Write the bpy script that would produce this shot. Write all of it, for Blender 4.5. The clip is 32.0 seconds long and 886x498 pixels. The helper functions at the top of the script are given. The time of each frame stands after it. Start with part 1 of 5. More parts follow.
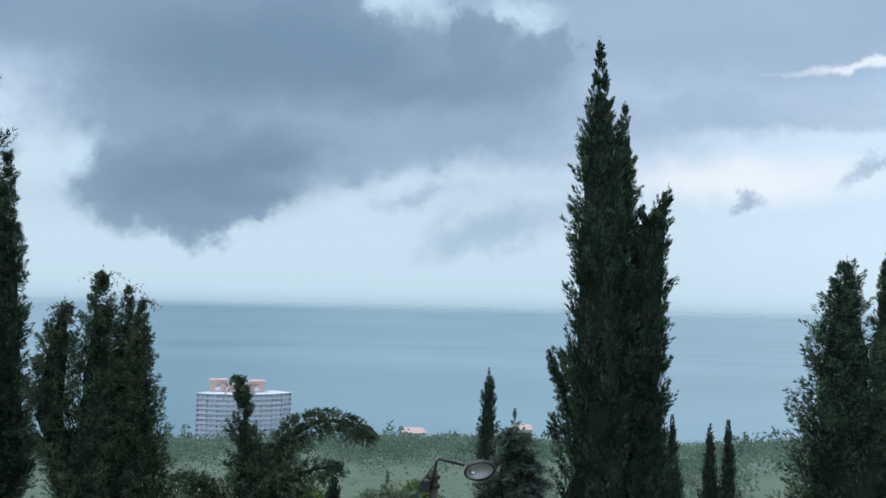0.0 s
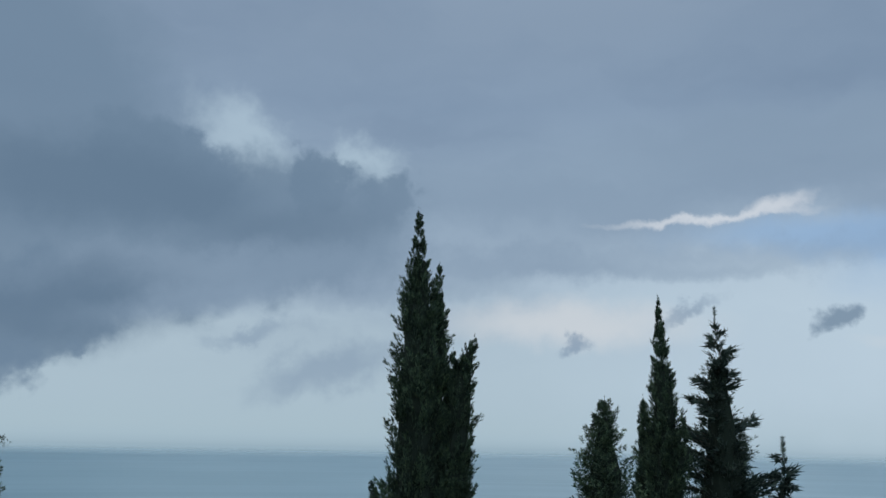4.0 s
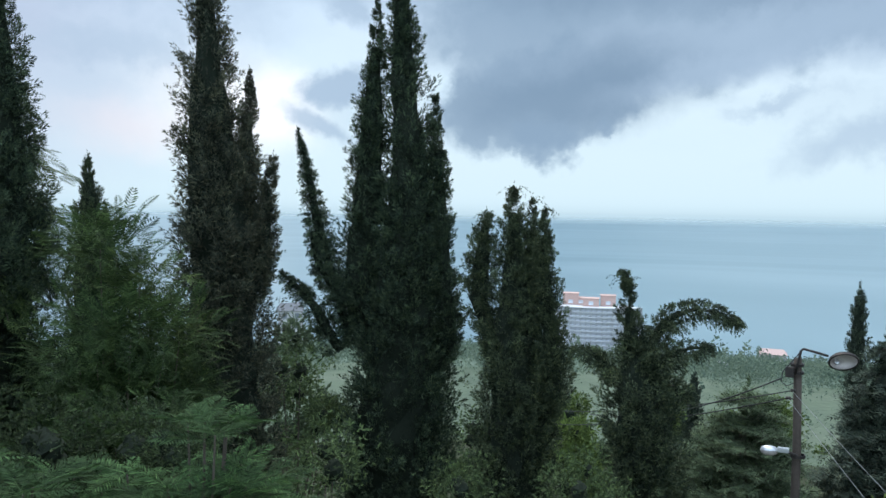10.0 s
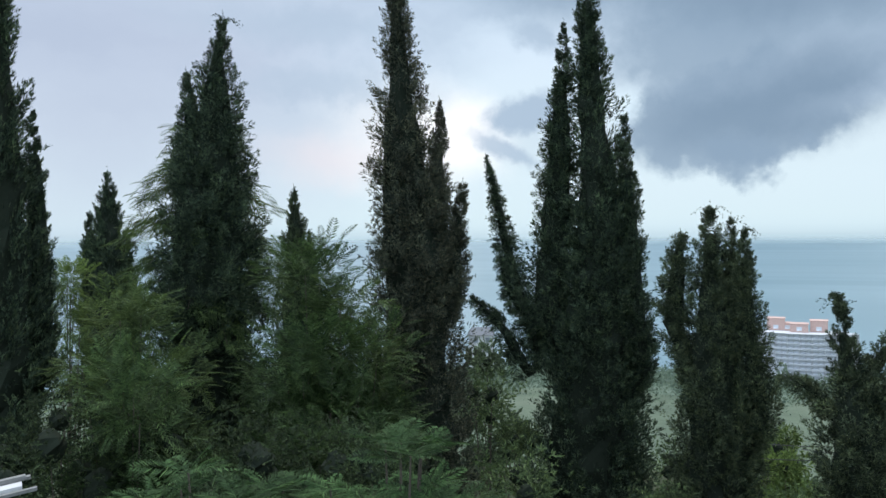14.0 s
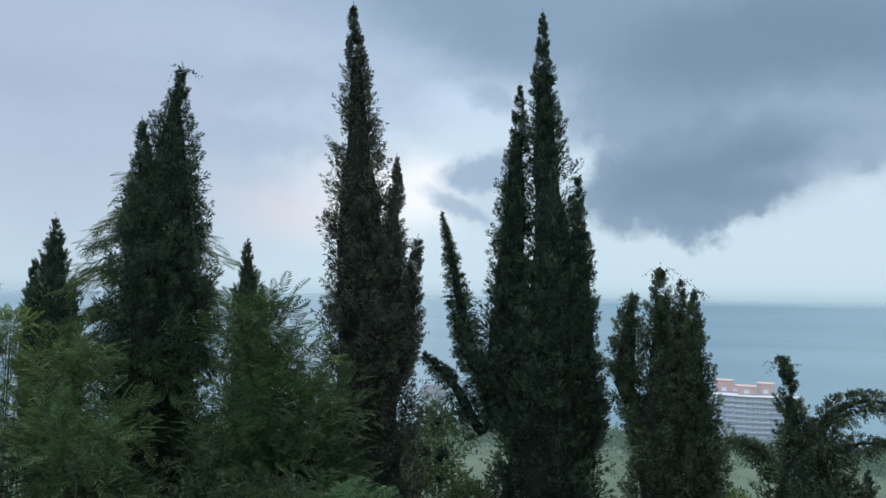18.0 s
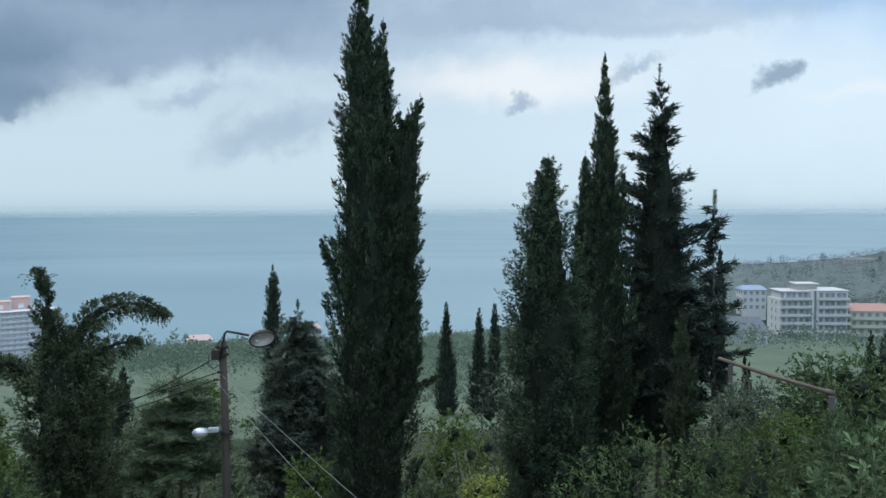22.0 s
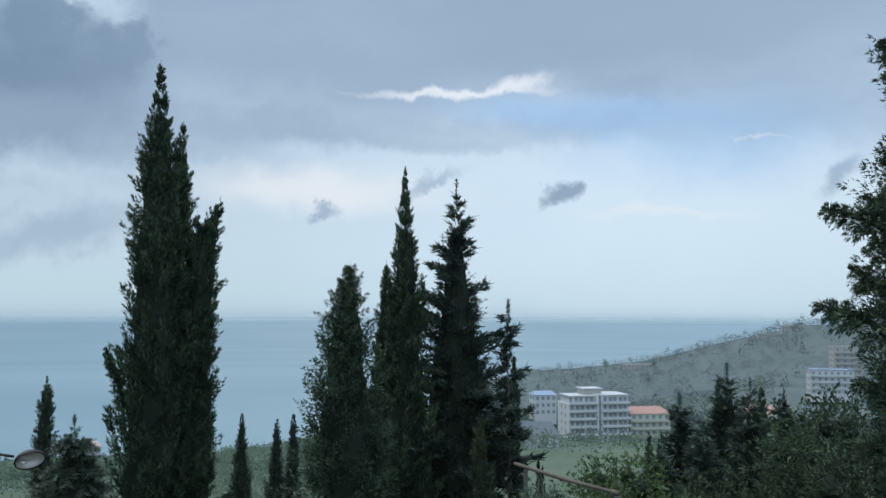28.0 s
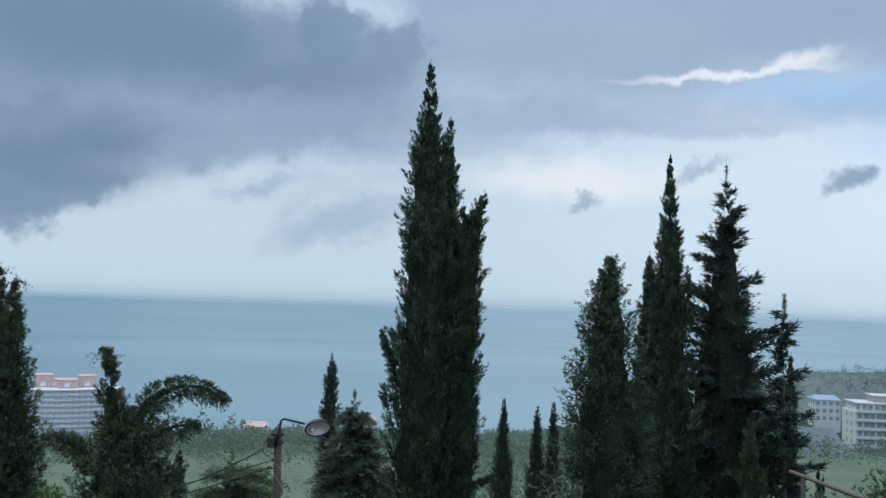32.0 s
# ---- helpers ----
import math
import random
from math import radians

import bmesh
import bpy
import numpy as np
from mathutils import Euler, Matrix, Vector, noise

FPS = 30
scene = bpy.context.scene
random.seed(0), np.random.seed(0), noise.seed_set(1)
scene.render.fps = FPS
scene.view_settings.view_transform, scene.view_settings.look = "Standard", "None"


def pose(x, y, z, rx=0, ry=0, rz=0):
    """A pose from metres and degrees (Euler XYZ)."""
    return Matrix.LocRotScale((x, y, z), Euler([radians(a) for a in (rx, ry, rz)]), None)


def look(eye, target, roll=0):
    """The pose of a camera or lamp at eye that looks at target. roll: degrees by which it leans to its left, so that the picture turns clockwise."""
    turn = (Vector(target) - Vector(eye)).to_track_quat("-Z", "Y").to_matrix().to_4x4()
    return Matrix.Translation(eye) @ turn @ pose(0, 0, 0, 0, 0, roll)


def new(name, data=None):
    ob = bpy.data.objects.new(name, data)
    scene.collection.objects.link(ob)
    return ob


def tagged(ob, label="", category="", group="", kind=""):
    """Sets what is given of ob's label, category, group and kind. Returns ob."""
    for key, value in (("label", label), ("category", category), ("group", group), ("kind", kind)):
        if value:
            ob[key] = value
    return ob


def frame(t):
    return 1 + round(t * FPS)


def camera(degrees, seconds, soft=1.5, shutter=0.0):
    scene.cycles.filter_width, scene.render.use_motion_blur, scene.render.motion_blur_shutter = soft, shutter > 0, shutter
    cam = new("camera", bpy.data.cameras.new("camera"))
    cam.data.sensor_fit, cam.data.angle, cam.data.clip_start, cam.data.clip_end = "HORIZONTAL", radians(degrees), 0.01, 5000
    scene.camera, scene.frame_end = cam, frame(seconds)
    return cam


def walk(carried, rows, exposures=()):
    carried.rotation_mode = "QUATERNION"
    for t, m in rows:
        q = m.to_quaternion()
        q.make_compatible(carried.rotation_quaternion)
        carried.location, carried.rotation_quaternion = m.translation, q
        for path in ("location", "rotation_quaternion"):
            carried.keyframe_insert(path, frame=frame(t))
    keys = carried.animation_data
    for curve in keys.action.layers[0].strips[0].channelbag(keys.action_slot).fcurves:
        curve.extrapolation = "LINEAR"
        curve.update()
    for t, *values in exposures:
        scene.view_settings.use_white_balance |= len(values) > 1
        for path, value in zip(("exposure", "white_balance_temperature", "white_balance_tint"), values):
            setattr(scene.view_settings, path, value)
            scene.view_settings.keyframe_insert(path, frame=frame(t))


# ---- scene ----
import collections

# ---------------------------------------------------------------- plan
# The viewer stands at one spot high on a hillside; places are given by bearing (degrees right of north),
# horizontal distance (m) and rise (degrees above eye level), set to fit the camera's view.
EYE = 9.0
SEA = EYE - 100.0


def polar(az, el, d):
    a = radians(az)
    return Vector((d * math.sin(a), d * math.cos(a), EYE + d * math.tan(radians(el))))


def step(a, b, x):
    t = min(1.0, max(0.0, (x - a) / (b - a)))
    return t * t * (3 - 2 * t)


def ground_z(az, r):
    """Height of the land: a slope down to the sea, a headland to the right."""
    slope = 0.155 - 0.03 * step(10, 34, az)
    z = EYE - 8 - slope * r
    crest = float(np.interp(az, [8, 24, 34, 39, 42.8, 46.5, 50, 52.5, 60, 90], [-9, -6.5, -4.2, -3.7, -3.1, -2.0, -1.1, -0.6, -0.2, 0.4]))
    ridge = EYE + 900 * math.tan(radians(crest))
    up = step(430, 900, r) * (1 - step(960, 1500, r)) * step(20, 33, az) * (1 - step(100, 130, az))
    z = z * (1 - up) + ridge * up
    mid = float(np.interp(az, [36, 42, 46, 49, 52, 60], [-7.2, -6.4, -5.7, -4.7, -4.8, -4.6]))
    bump = math.exp(-((r - 560) / 90) ** 2) * step(37, 43, az) * (1 - step(70, 90, az))
    z = z * (1 - bump) + max(z, EYE + 560 * math.tan(radians(mid))) * bump
    return max(z, SEA - 6)


# ---------------------------------------------------------------- camera
cam = camera(56.7, 32.0, soft=1.5)
ROWS = [
    (0.0, 93.76, -1.37, 0.36),
    (0.1, 93.99, -1.37, 0.40),
    (0.2, 94.22, -1.37, 0.44),
    (0.3, 94.45, -1.38, 0.49),
    (0.4, 94.68, -1.38, 0.53),
    (0.5, 94.92, -1.38, 0.57),
    (1.0, 95.79, -1.55, 0.21),
    (1.5, 97.09, -2.24, -1.14),
    (2.0, 99.29, -3.01, -3.13),
    (2.5, 101.88, -2.60, -5.47),
    (4.5, 103.69, -0.71, -11.35),
    (5.0, 100.70, -1.44, -8.64),
    (5.5, 97.50, -1.83, -5.55),
    (6.0, 94.67, -1.53, -1.77),
    (6.5, 92.38, -1.17, 0.18),
    (7.0, 90.96, -0.93, 0.97),
    (7.5, 90.09, -0.82, 3.05),
    (8.0, 89.10, -0.66, 8.78),
    (8.5, 88.41, 0.08, 15.85),
    (9.0, 88.30, 0.06, 19.99),
    (9.5, 87.94, -0.48, 22.54),
    (10.0, 87.46, -0.87, 24.32),
    (10.5, 87.47, -1.17, 25.74),
    (11.0, 87.81, -1.20, 27.54),
    (11.5, 88.26, -0.60, 29.53),
    (12.0, 88.56, -0.04, 31.55),
    (12.5, 88.52, 0.16, 33.44),
    (13.0, 88.54, 0.33, 35.00),
    (13.5, 88.70, 0.30, 36.24),
    (14.0, 89.11, 0.36, 37.42),
    (14.5, 89.60, 0.37, 38.42),
    (16.5, 91.36, -0.26, 37.65),
    (17.0, 92.00, -0.30, 37.67),
    (17.5, 92.60, -0.41, 37.45),
    (18.0, 93.05, -0.92, 34.22),
    (18.5, 93.19, -1.47, 25.23),
    (19.0, 92.51, -1.44, 16.46),
    (19.5, 90.94, -1.16, 9.63),
    (20.0, 89.53, -1.66, 3.50),
    (20.5, 88.64, -1.80, -2.16),
    (21.0, 87.94, -1.41, -6.95),
    (21.5, 87.42, -0.61, -10.69),
    (22.0, 87.06, 0.21, -14.51),
    (22.5, 86.77, 0.28, -17.50),
    (23.0, 86.69, 0.03, -19.75),
    (23.5, 87.42, -0.83, -20.93),
    (24.0, 88.88, -1.19, -21.60),
    (24.5, 90.19, -1.34, -23.44),
    (25.0, 91.12, -1.43, -26.80),
    (25.5, 91.74, -1.16, -29.33),
    (27.5, 94.24, -0.61, -30.55),
    (28.0, 94.55, -0.15, -28.27),
    (28.5, 94.35, 0.18, -26.52),
    (29.0, 94.12, -0.15, -25.82),
    (29.5, 93.96, -0.69, -24.61),
    (30.0, 93.77, -0.94, -22.27),
    (30.5, 93.57, -0.88, -19.28),
    (31.0, 93.58, -0.89, -15.72),
    (31.5, 93.55, -1.15, -12.41),
    (32.0, 93.55, -1.79, -10.27),
]
# a short push in at the very start, released within half a second
PUSH = {0.0: 2.7, 0.1: 2.4, 0.2: 1.8, 0.3: 1.1, 0.4: 0.25}


def camera_pose(t, rx, ry, rz):
    a, p = radians(rz), PUSH.get(t, 0.0)
    lift = p * math.tan(radians(rx - 90))
    return pose(-p * math.sin(a), p * math.cos(a), EYE + lift, rx, ry, rz)


EXPOSURES = [(0, 0.25, 6430, 9), (1.4, 0.16, 6430, 9), (2.0, 0.0, 6500, 8), (2.5, -0.15, 6500, 8), (4.5, -0.28, 6450, 9), (5.5, 0.12, 6550, 10), (6.5, 0.33, 6550, 10), (9, 0.55, 6600, 9), (13, 0.53, 6950, 11), (17.5, 0.33, 6700, 10), (19, 0.25, 6550, 9), (23, 0.25, 6600, 9), (25.5, 0.05, 6500, 9), (28, 0.12, 6500, 9), (32, 0.14, 6500, 10)]
walk(cam, [(r[0], camera_pose(*r)) for r in ROWS], EXPOSURES)

# ---------------------------------------------------------------- sky and light
world = bpy.data.worlds.new("sky")
scene.world = world
world.use_nodes = True
wt = world.node_tree
wt.nodes.clear()
WN, WL = wt.nodes, wt.links


def srgb(r, g, b):
    return tuple(((c / 255 + 0.055) / 1.055) ** 2.4 if c > 10 else c / 255 / 12.92 for c in (r, g, b)) + (1.0,)


def wmath(op, a, b=None, c=None):
    n = WN.new("ShaderNodeMath")
    n.operation = op
    for i, v in enumerate((a, b, c)):
        if v is None:
            continue
        if isinstance(v, (int, float)):
            n.inputs[i].default_value = v
        else:
            WL.new(v, n.inputs[i])
    return n.outputs[0]


def wmix(fac, a, b):
    n = WN.new("ShaderNodeMix")
    n.data_type = "RGBA"
    for sock, v in ((n.inputs[0], fac), (n.inputs[6], a), (n.inputs[7], b)):
        if isinstance(v, (int, float, tuple)):
            sock.default_value = v
        else:
            WL.new(v, sock)
    return n.outputs[2]


def wnoise(vec, scale, detail=6.0, rough=0.55):
    n = WN.new("ShaderNodeTexNoise")
    n.inputs["Scale"].default_value, n.inputs["Detail"].default_value, n.inputs["Roughness"].default_value = scale, detail, rough
    WL.new(vec, n.inputs["Vector"])
    return n


tc = WN.new("ShaderNodeTexCoord")
sep = WN.new("ShaderNodeSeparateXYZ")
WL.new(tc.outputs["Generated"], sep.inputs[0])
az_n = wmath("MULTIPLY", wmath("ARCTAN2", sep.outputs[0], sep.outputs[1]), 57.29578)
el_n = wmath("MULTIPLY", wmath("ARCSINE", sep.outputs[2]), 57.29578)
comb = WN.new("ShaderNodeCombineXYZ")
WL.new(az_n, comb.inputs[0])
WL.new(el_n, comb.inputs[1])
FLAT = comb.outputs[0]


def warped(scale, amount, detail, base=None):
    """Sky coordinates (bearing, rise) pushed about by noise, so that cloud edges are ragged."""
    n = wnoise(tc.outputs["Generated"], scale, detail, 0.6)
    sub = WN.new("ShaderNodeVectorMath")
    sub.operation = "SUBTRACT"
    sub.inputs[1].default_value = (0.5, 0.5, 0.5)
    WL.new(n.outputs["Color"], sub.inputs[0])
    mul = WN.new("ShaderNodeVectorMath")
    mul.operation = "MULTIPLY"
    mul.inputs[1].default_value = (amount, amount * 0.7, 0)
    WL.new(sub.outputs[0], mul.inputs[0])
    add = WN.new("ShaderNodeVectorMath")
    add.operation = "ADD"
    WL.new(base or FLAT, add.inputs[0])
    WL.new(mul.outputs[0], add.inputs[1])
    return add.outputs[0]


RAGGED, FINE = warped(8.0, 8.0, 10.0), warped(15.0, 4.6, 9.0)
TORN = warped(24.0, 4.2, 8.0, RAGGED)
BILLOW = warped(30.0, 4.0, 7.0, warped(11.0, 6.0, 4.0))


def cloud(under, colour, az, el, wide, high, tilt=0.0, soft=0.35, strength=1.0, coords=None):
    """Lay one soft-edged cloud or clearing over the sky."""
    m = WN.new("ShaderNodeMapping")
    m.vector_type = "TEXTURE"
    m.inputs[1].default_value = (az, el, 0)
    m.inputs[2].default_value = (0, 0, radians(tilt))
    m.inputs[3].default_value = (wide, high, 1)
    WL.new(coords or RAGGED, m.inputs[0])
    ln = WN.new("ShaderNodeVectorMath")
    ln.operation = "LENGTH"
    WL.new(m.outputs[0], ln.inputs[0])
    mr = WN.new("ShaderNodeMapRange")
    mr.interpolation_type = "SMOOTHSTEP"
    for i, v in enumerate((1 + soft, 1 - soft, 0.0, strength)):
        mr.inputs[i + 1].default_value = v
    WL.new(ln.outputs["Value"], mr.inputs[0])
    return wmix(mr.outputs[0], under, colour)


nishita = WN.new("ShaderNodeTexSky")
nishita.sky_type = "NISHITA"
nishita.sun_disc = False
nishita.sun_elevation, nishita.sun_rotation = radians(62), radians(-36)
clear = WN.new("ShaderNodeVectorMath")
clear.operation = "SCALE"
clear.inputs[3].default_value = 0.10
WL.new(nishita.outputs[0], clear.inputs[0])

ramp = WN.new("ShaderNodeValToRGB")
WL.new(wmath("MULTIPLY_ADD", el_n, 1 / 90, 0.0), ramp.inputs[0])
els = ramp.color_ramp.elements
STOPS = [(0.0, (168, 192, 207)), (0.006, (180, 203, 217)), (0.014, (184, 206, 219)), (0.035, (186, 207, 221)), (0.09, (188, 208, 223)), (0.14, (184, 204, 224)), (0.19, (165, 187, 210)), (0.26, (146, 168, 194)), (0.5, (150, 166, 186)), (1.0, (165, 176, 192))]
els[0].position, els[0].color = STOPS[0][0], srgb(*STOPS[0][1])
els[1].position, els[1].color = STOPS[-1][0], srgb(*STOPS[-1][1])
for p, c in STOPS[1:-1]:
    els.new(p).color = srgb(*c)
sky = ramp.outputs[0]
# streaky brightness of the cloud deck
stretch = WN.new("ShaderNodeMapping")
stretch.inputs[3].default_value = (0.035, 0.13, 1)
WL.new(RAGGED, stretch.inputs[0])
deck = wnoise(stretch.outputs[0], 1.0, 5.0, 0.5)
dr = WN.new("ShaderNodeMapRange")
dr.inputs[1].default_value, dr.inputs[2].default_value = 0.42, 0.68
dr.inputs[4].default_value = 0.75
WL.new(deck.outputs[0], dr.inputs[0])
high_up = WN.new("ShaderNodeMapRange")
high_up.inputs[1].default_value, high_up.inputs[2].default_value = 4.0, 11.0
WL.new(el_n, high_up.inputs[0])
sky = wmix(wmath("MULTIPLY", dr.outputs[0], high_up.outputs[0]), sky, srgb(132, 154, 181))
GREY, DARK, DEEP, WHITE, CREAM, BLUE, PALE, LAVENDER, BLUSH, BRIGHT = srgb(146, 168, 192), srgb(120, 144, 169), srgb(108, 132, 157), srgb(228, 234, 243), srgb(222, 228, 235), srgb(162, 197, 236), srgb(190, 212, 229), srgb(160, 174, 198), srgb(205, 202, 212), srgb(206, 225, 241)
CLOUDS = [
    (DARK, -24, 22, 18, 8.5, -12, 0.3, 0.8, 0),
    (BRIGHT, 42, 7.0, 22, 6.0, 0, 0.8, 0.75, 0),
    (GREY, 10, 17.4, 16, 2.4, -3, 0.6, 0.65, 2),
    (GREY, 16, 12.8, 11, 1.0, 3, 0.7, 0.6, 2),
    (GREY, 25, 12.0, 8, 0.7, -3, 0.8, 0.5, 2),
    (GREY, 9, 10.6, 7, 0.9, 6, 0.8, 0.5, 2),
    (PALE, -3.4, 20.0, 3.8, 1.9, -28, 0.7, 0.75, 3),
    (PALE, 4.6, 19.2, 2.2, 1.5, -20, 0.7, 0.75, 3),
    (DARK, -8.6, 13.8, 17.6, 5.4, 5, 0.20, 0.85, 3),
    (DARK, -17.0, 7.8, 8.2, 3.4, 8, 0.18, 0.85, 3),
    (DARK, -9.0, 18.2, 5.2, 2.6, -18, 0.22, 0.9, 3),
    (DARK, 1.9, 18.0, 2.2, 2.3, 4, 0.22, 0.88, 3),
    (DARK, 6.6, 16.8, 2.2, 2.0, 0, 0.24, 0.85, 3),
    (GREY, -2, 11.6, 10, 1.7, 7, 0.7, 0.55, 0),
    (DEEP, -12, 16.8, 10, 2.6, 0, 0.6, 0.75, 0),
    (DEEP, 0.5, 14.6, 5.5, 1.5, 4, 0.7, 0.6, 0),
    (GREY, -12, 11.2, 9, 1.1, 9, 0.8, 0.45, 2),
    (DEEP, -15, 8.6, 8, 2.6, 8, 0.6, 0.8, 0),
    (GREY, -6, 9.6, 6, 0.9, 12, 0.8, 0.6, 1),
    (DARK, -17.4, 5.0, 2.4, 1.7, -14, 0.35, 0.85, 3),
    (DARK, -13.6, 5.4, 0.9, 0.6, 40, 0.5, 0.7, 3),
    (GREY, 2.6, 4.9, 4.6, 1.4, 12, 0.7, 0.65, 2),
    (GREY, -2.5, 7.4, 2.6, 0.6, 10, 0.7, 0.6, 2),
    (CREAM, 19.5, 8.4, 7.0, 1.3, -2, 0.8, 0.85, 1),
    (GREY, 19.6, 7.0, 1.1, 0.5, 10, 0.6, 0.8, 3),
    (GREY, 27.2, 8.7, 1.6, 0.4, 30, 0.9, 0.7, 2),
    (DARK, 36.4, 8.1, 1.3, 0.80, 14, 0.55, 0.8, 3),
    (GREY, 54.2, 8.8, 1.4, 0.6, 40, 0.6, 0.8, 1),
    (BLUE, 38, 13.6, 9.0, 1.3, -4, 0.7, 0.85, 1),
    (BLUE, 47, 11.5, 8.0, 2.4, 4, 0.8, 0.6, 0),
    (GREY, 40, 19.4, 20, 2.6, -2, 0.5, 0.7, 0),
    (GREY, 41.0, 15.4, 3.6, 1.1, -8, 0.7, 0.6, 2),
    (GREY, 34.5, 12.6, 6.0, 0.9, -4, 0.8, 0.4, 2),
    (GREY, 18, 15.5, 13, 3.2, 2, 0.8, 0.5, 0),
    (WHITE, 29.0, 15.4, 4.8, 0.26, 2, 0.9, 0.85, 1),
    (WHITE, 33.4, 16.0, 1.5, 0.45, 18, 0.9, 0.8, 1),
    (CREAM, 43.5, 6.8, 4.0, 0.3, -2, 0.9, 0.5, 1),
    (WHITE, 49.4, 11.5, 1.3, 0.10, -8, 0.9, 0.5, 1),
    (CREAM, -39.5, 7.0, 5.0, 2.8, 0, 0.8, 0.9, 0),
    (WHITE, -36.0, 7.2, 2.4, 2.0, 0, 0.8, 0.95, 1),
    (GREY, -31.4, 8.4, 2.8, 1.1, 10, 0.4, 0.95, 1),
    (GREY, -33.0, 5.9, 2.4, 0.7, -25, 0.6, 0.8, 1),
    (PALE, -24.6, 9.2, 0.9, 0.9, 40, 0.8, 0.8, 1),
    (GREY, -31, 13.2, 2.0, 0.8, -30, 0.6, 0.8, 1),
    (LAVENDER, -60, 12, 17, 10, 0, 0.7, 0.75, 0),
    (BLUSH, -45.5, 5.6, 3.6, 1.6, 0, 0.9, 0.55, 0),
    (GREY, -45, 10.4, 6.0, 0.9, -5, 0.8, 0.45, 2),
    (GREY, -46, 14.0, 9.0, 1.4, -8, 0.8, 0.5, 2),
]
for colour, az, el, wide, high, tilt, soft, strength, fine in CLOUDS:
    sky = cloud(sky, colour, az, el, wide, high, tilt, soft, strength, (None, FINE, TORN, BILLOW)[fine])
sky = cloud(sky, clear.outputs[0], 47, 13.5, 11, 2.6, 0, 0.7, 0.35)
# below the horizon: the haze over the water
below = WN.new("ShaderNodeMapRange")
below.inputs[1].default_value, below.inputs[2].default_value = 0.15, -0.6
WL.new(el_n, below.inputs[0])
sky = wmix(below.outputs[0], sky, srgb(160, 187, 204))
# overcast is brighter overhead; unseen sky behind the viewer is raised as fill light
lift = WN.new("ShaderNodeMapRange")
lift.interpolation_type = "SMOOTHSTEP"
for i, v in enumerate((28.0, 62.0, 1.0, 2.6)):
    lift.inputs[i + 1].default_value = v
WL.new(el_n, lift.inputs[0])
rear = WN.new("ShaderNodeMapRange")
rear.interpolation_type = "SMOOTHSTEP"
for i, v in enumerate((0.25, -0.6, 1.0, 1.9)):
    rear.inputs[i + 1].default_value = v
WL.new(sep.outputs[1], rear.inputs[0])
bg = WN.new("ShaderNodeBackground")
WL.new(wmath("MULTIPLY", lift.outputs[0], rear.outputs[0]), bg.inputs[1])
WL.new(sky, bg.inputs[0])
wout = WN.new("ShaderNodeOutputWorld")
WL.new(bg.outputs[0], wout.inputs[0])

sun = new("sun", bpy.data.lights.new("sun", "SUN"))
sun.data.energy, sun.data.angle, sun.data.color = 1.4, radians(20), (1.0, 0.96, 0.9)
sun.matrix_world = look(polar(-36, 62, 100), (0, 0, EYE))

# ---------------------------------------------------------------- materials
def material(name, rough=0.6, metal=0.0, spec=0.4):
    m = bpy.data.materials.new(name)
    m.use_nodes = True
    b = m.node_tree.nodes["Principled BSDF"]
    b.inputs["Roughness"].default_value, b.inputs["Metallic"].default_value = rough, metal
    b.inputs["Specular IOR Level"].default_value = spec
    return m, m.node_tree.nodes, m.node_tree.links, b


def tex_noise(N, L, scale, detail=4.0, coords="Object", rough=0.55):
    t = N.new("ShaderNodeTexCoord")
    n = N.new("ShaderNodeTexNoise")
    n.inputs["Scale"].default_value, n.inputs["Detail"].default_value, n.inputs["Roughness"].default_value = scale, detail, rough
    L.new(t.outputs[coords], n.inputs["Vector"])
    return n.outputs[0]


def ramp_of(N, L, fac, stops):
    r = N.new("ShaderNodeValToRGB")
    L.new(fac, r.inputs[0])
    e = r.color_ramp.elements
    e[0].position, e[0].color = stops[0][0], (*stops[0][1], 1)
    e[1].position, e[1].color = stops[-1][0], (*stops[-1][1], 1)
    for p, c in stops[1:-1]:
        e.new(p).color = (*c, 1)
    return r.outputs[0]


def mixc(N, L, fac, a, b, blend="MIX"):
    n = N.new("ShaderNodeMix")
    n.data_type, n.blend_type = "RGBA", blend
    for sock, v in ((n.inputs[0], fac), (n.inputs[6], a), (n.inputs[7], b)):
        if isinstance(v, (int, float)):
            sock.default_value = v
        elif isinstance(v, tuple):
            sock.default_value = (*v, 1) if len(v) == 3 else v
        else:
            L.new(v, sock)
    return n.outputs[2]


def bump_on(N, L, b, height, strength=0.4, distance=0.02):
    n = N.new("ShaderNodeBump")
    n.inputs["Strength"].default_value, n.inputs["Distance"].default_value = strength, distance
    L.new(height, n.inputs["Height"])
    L.new(n.outputs[0], b.inputs["Normal"])


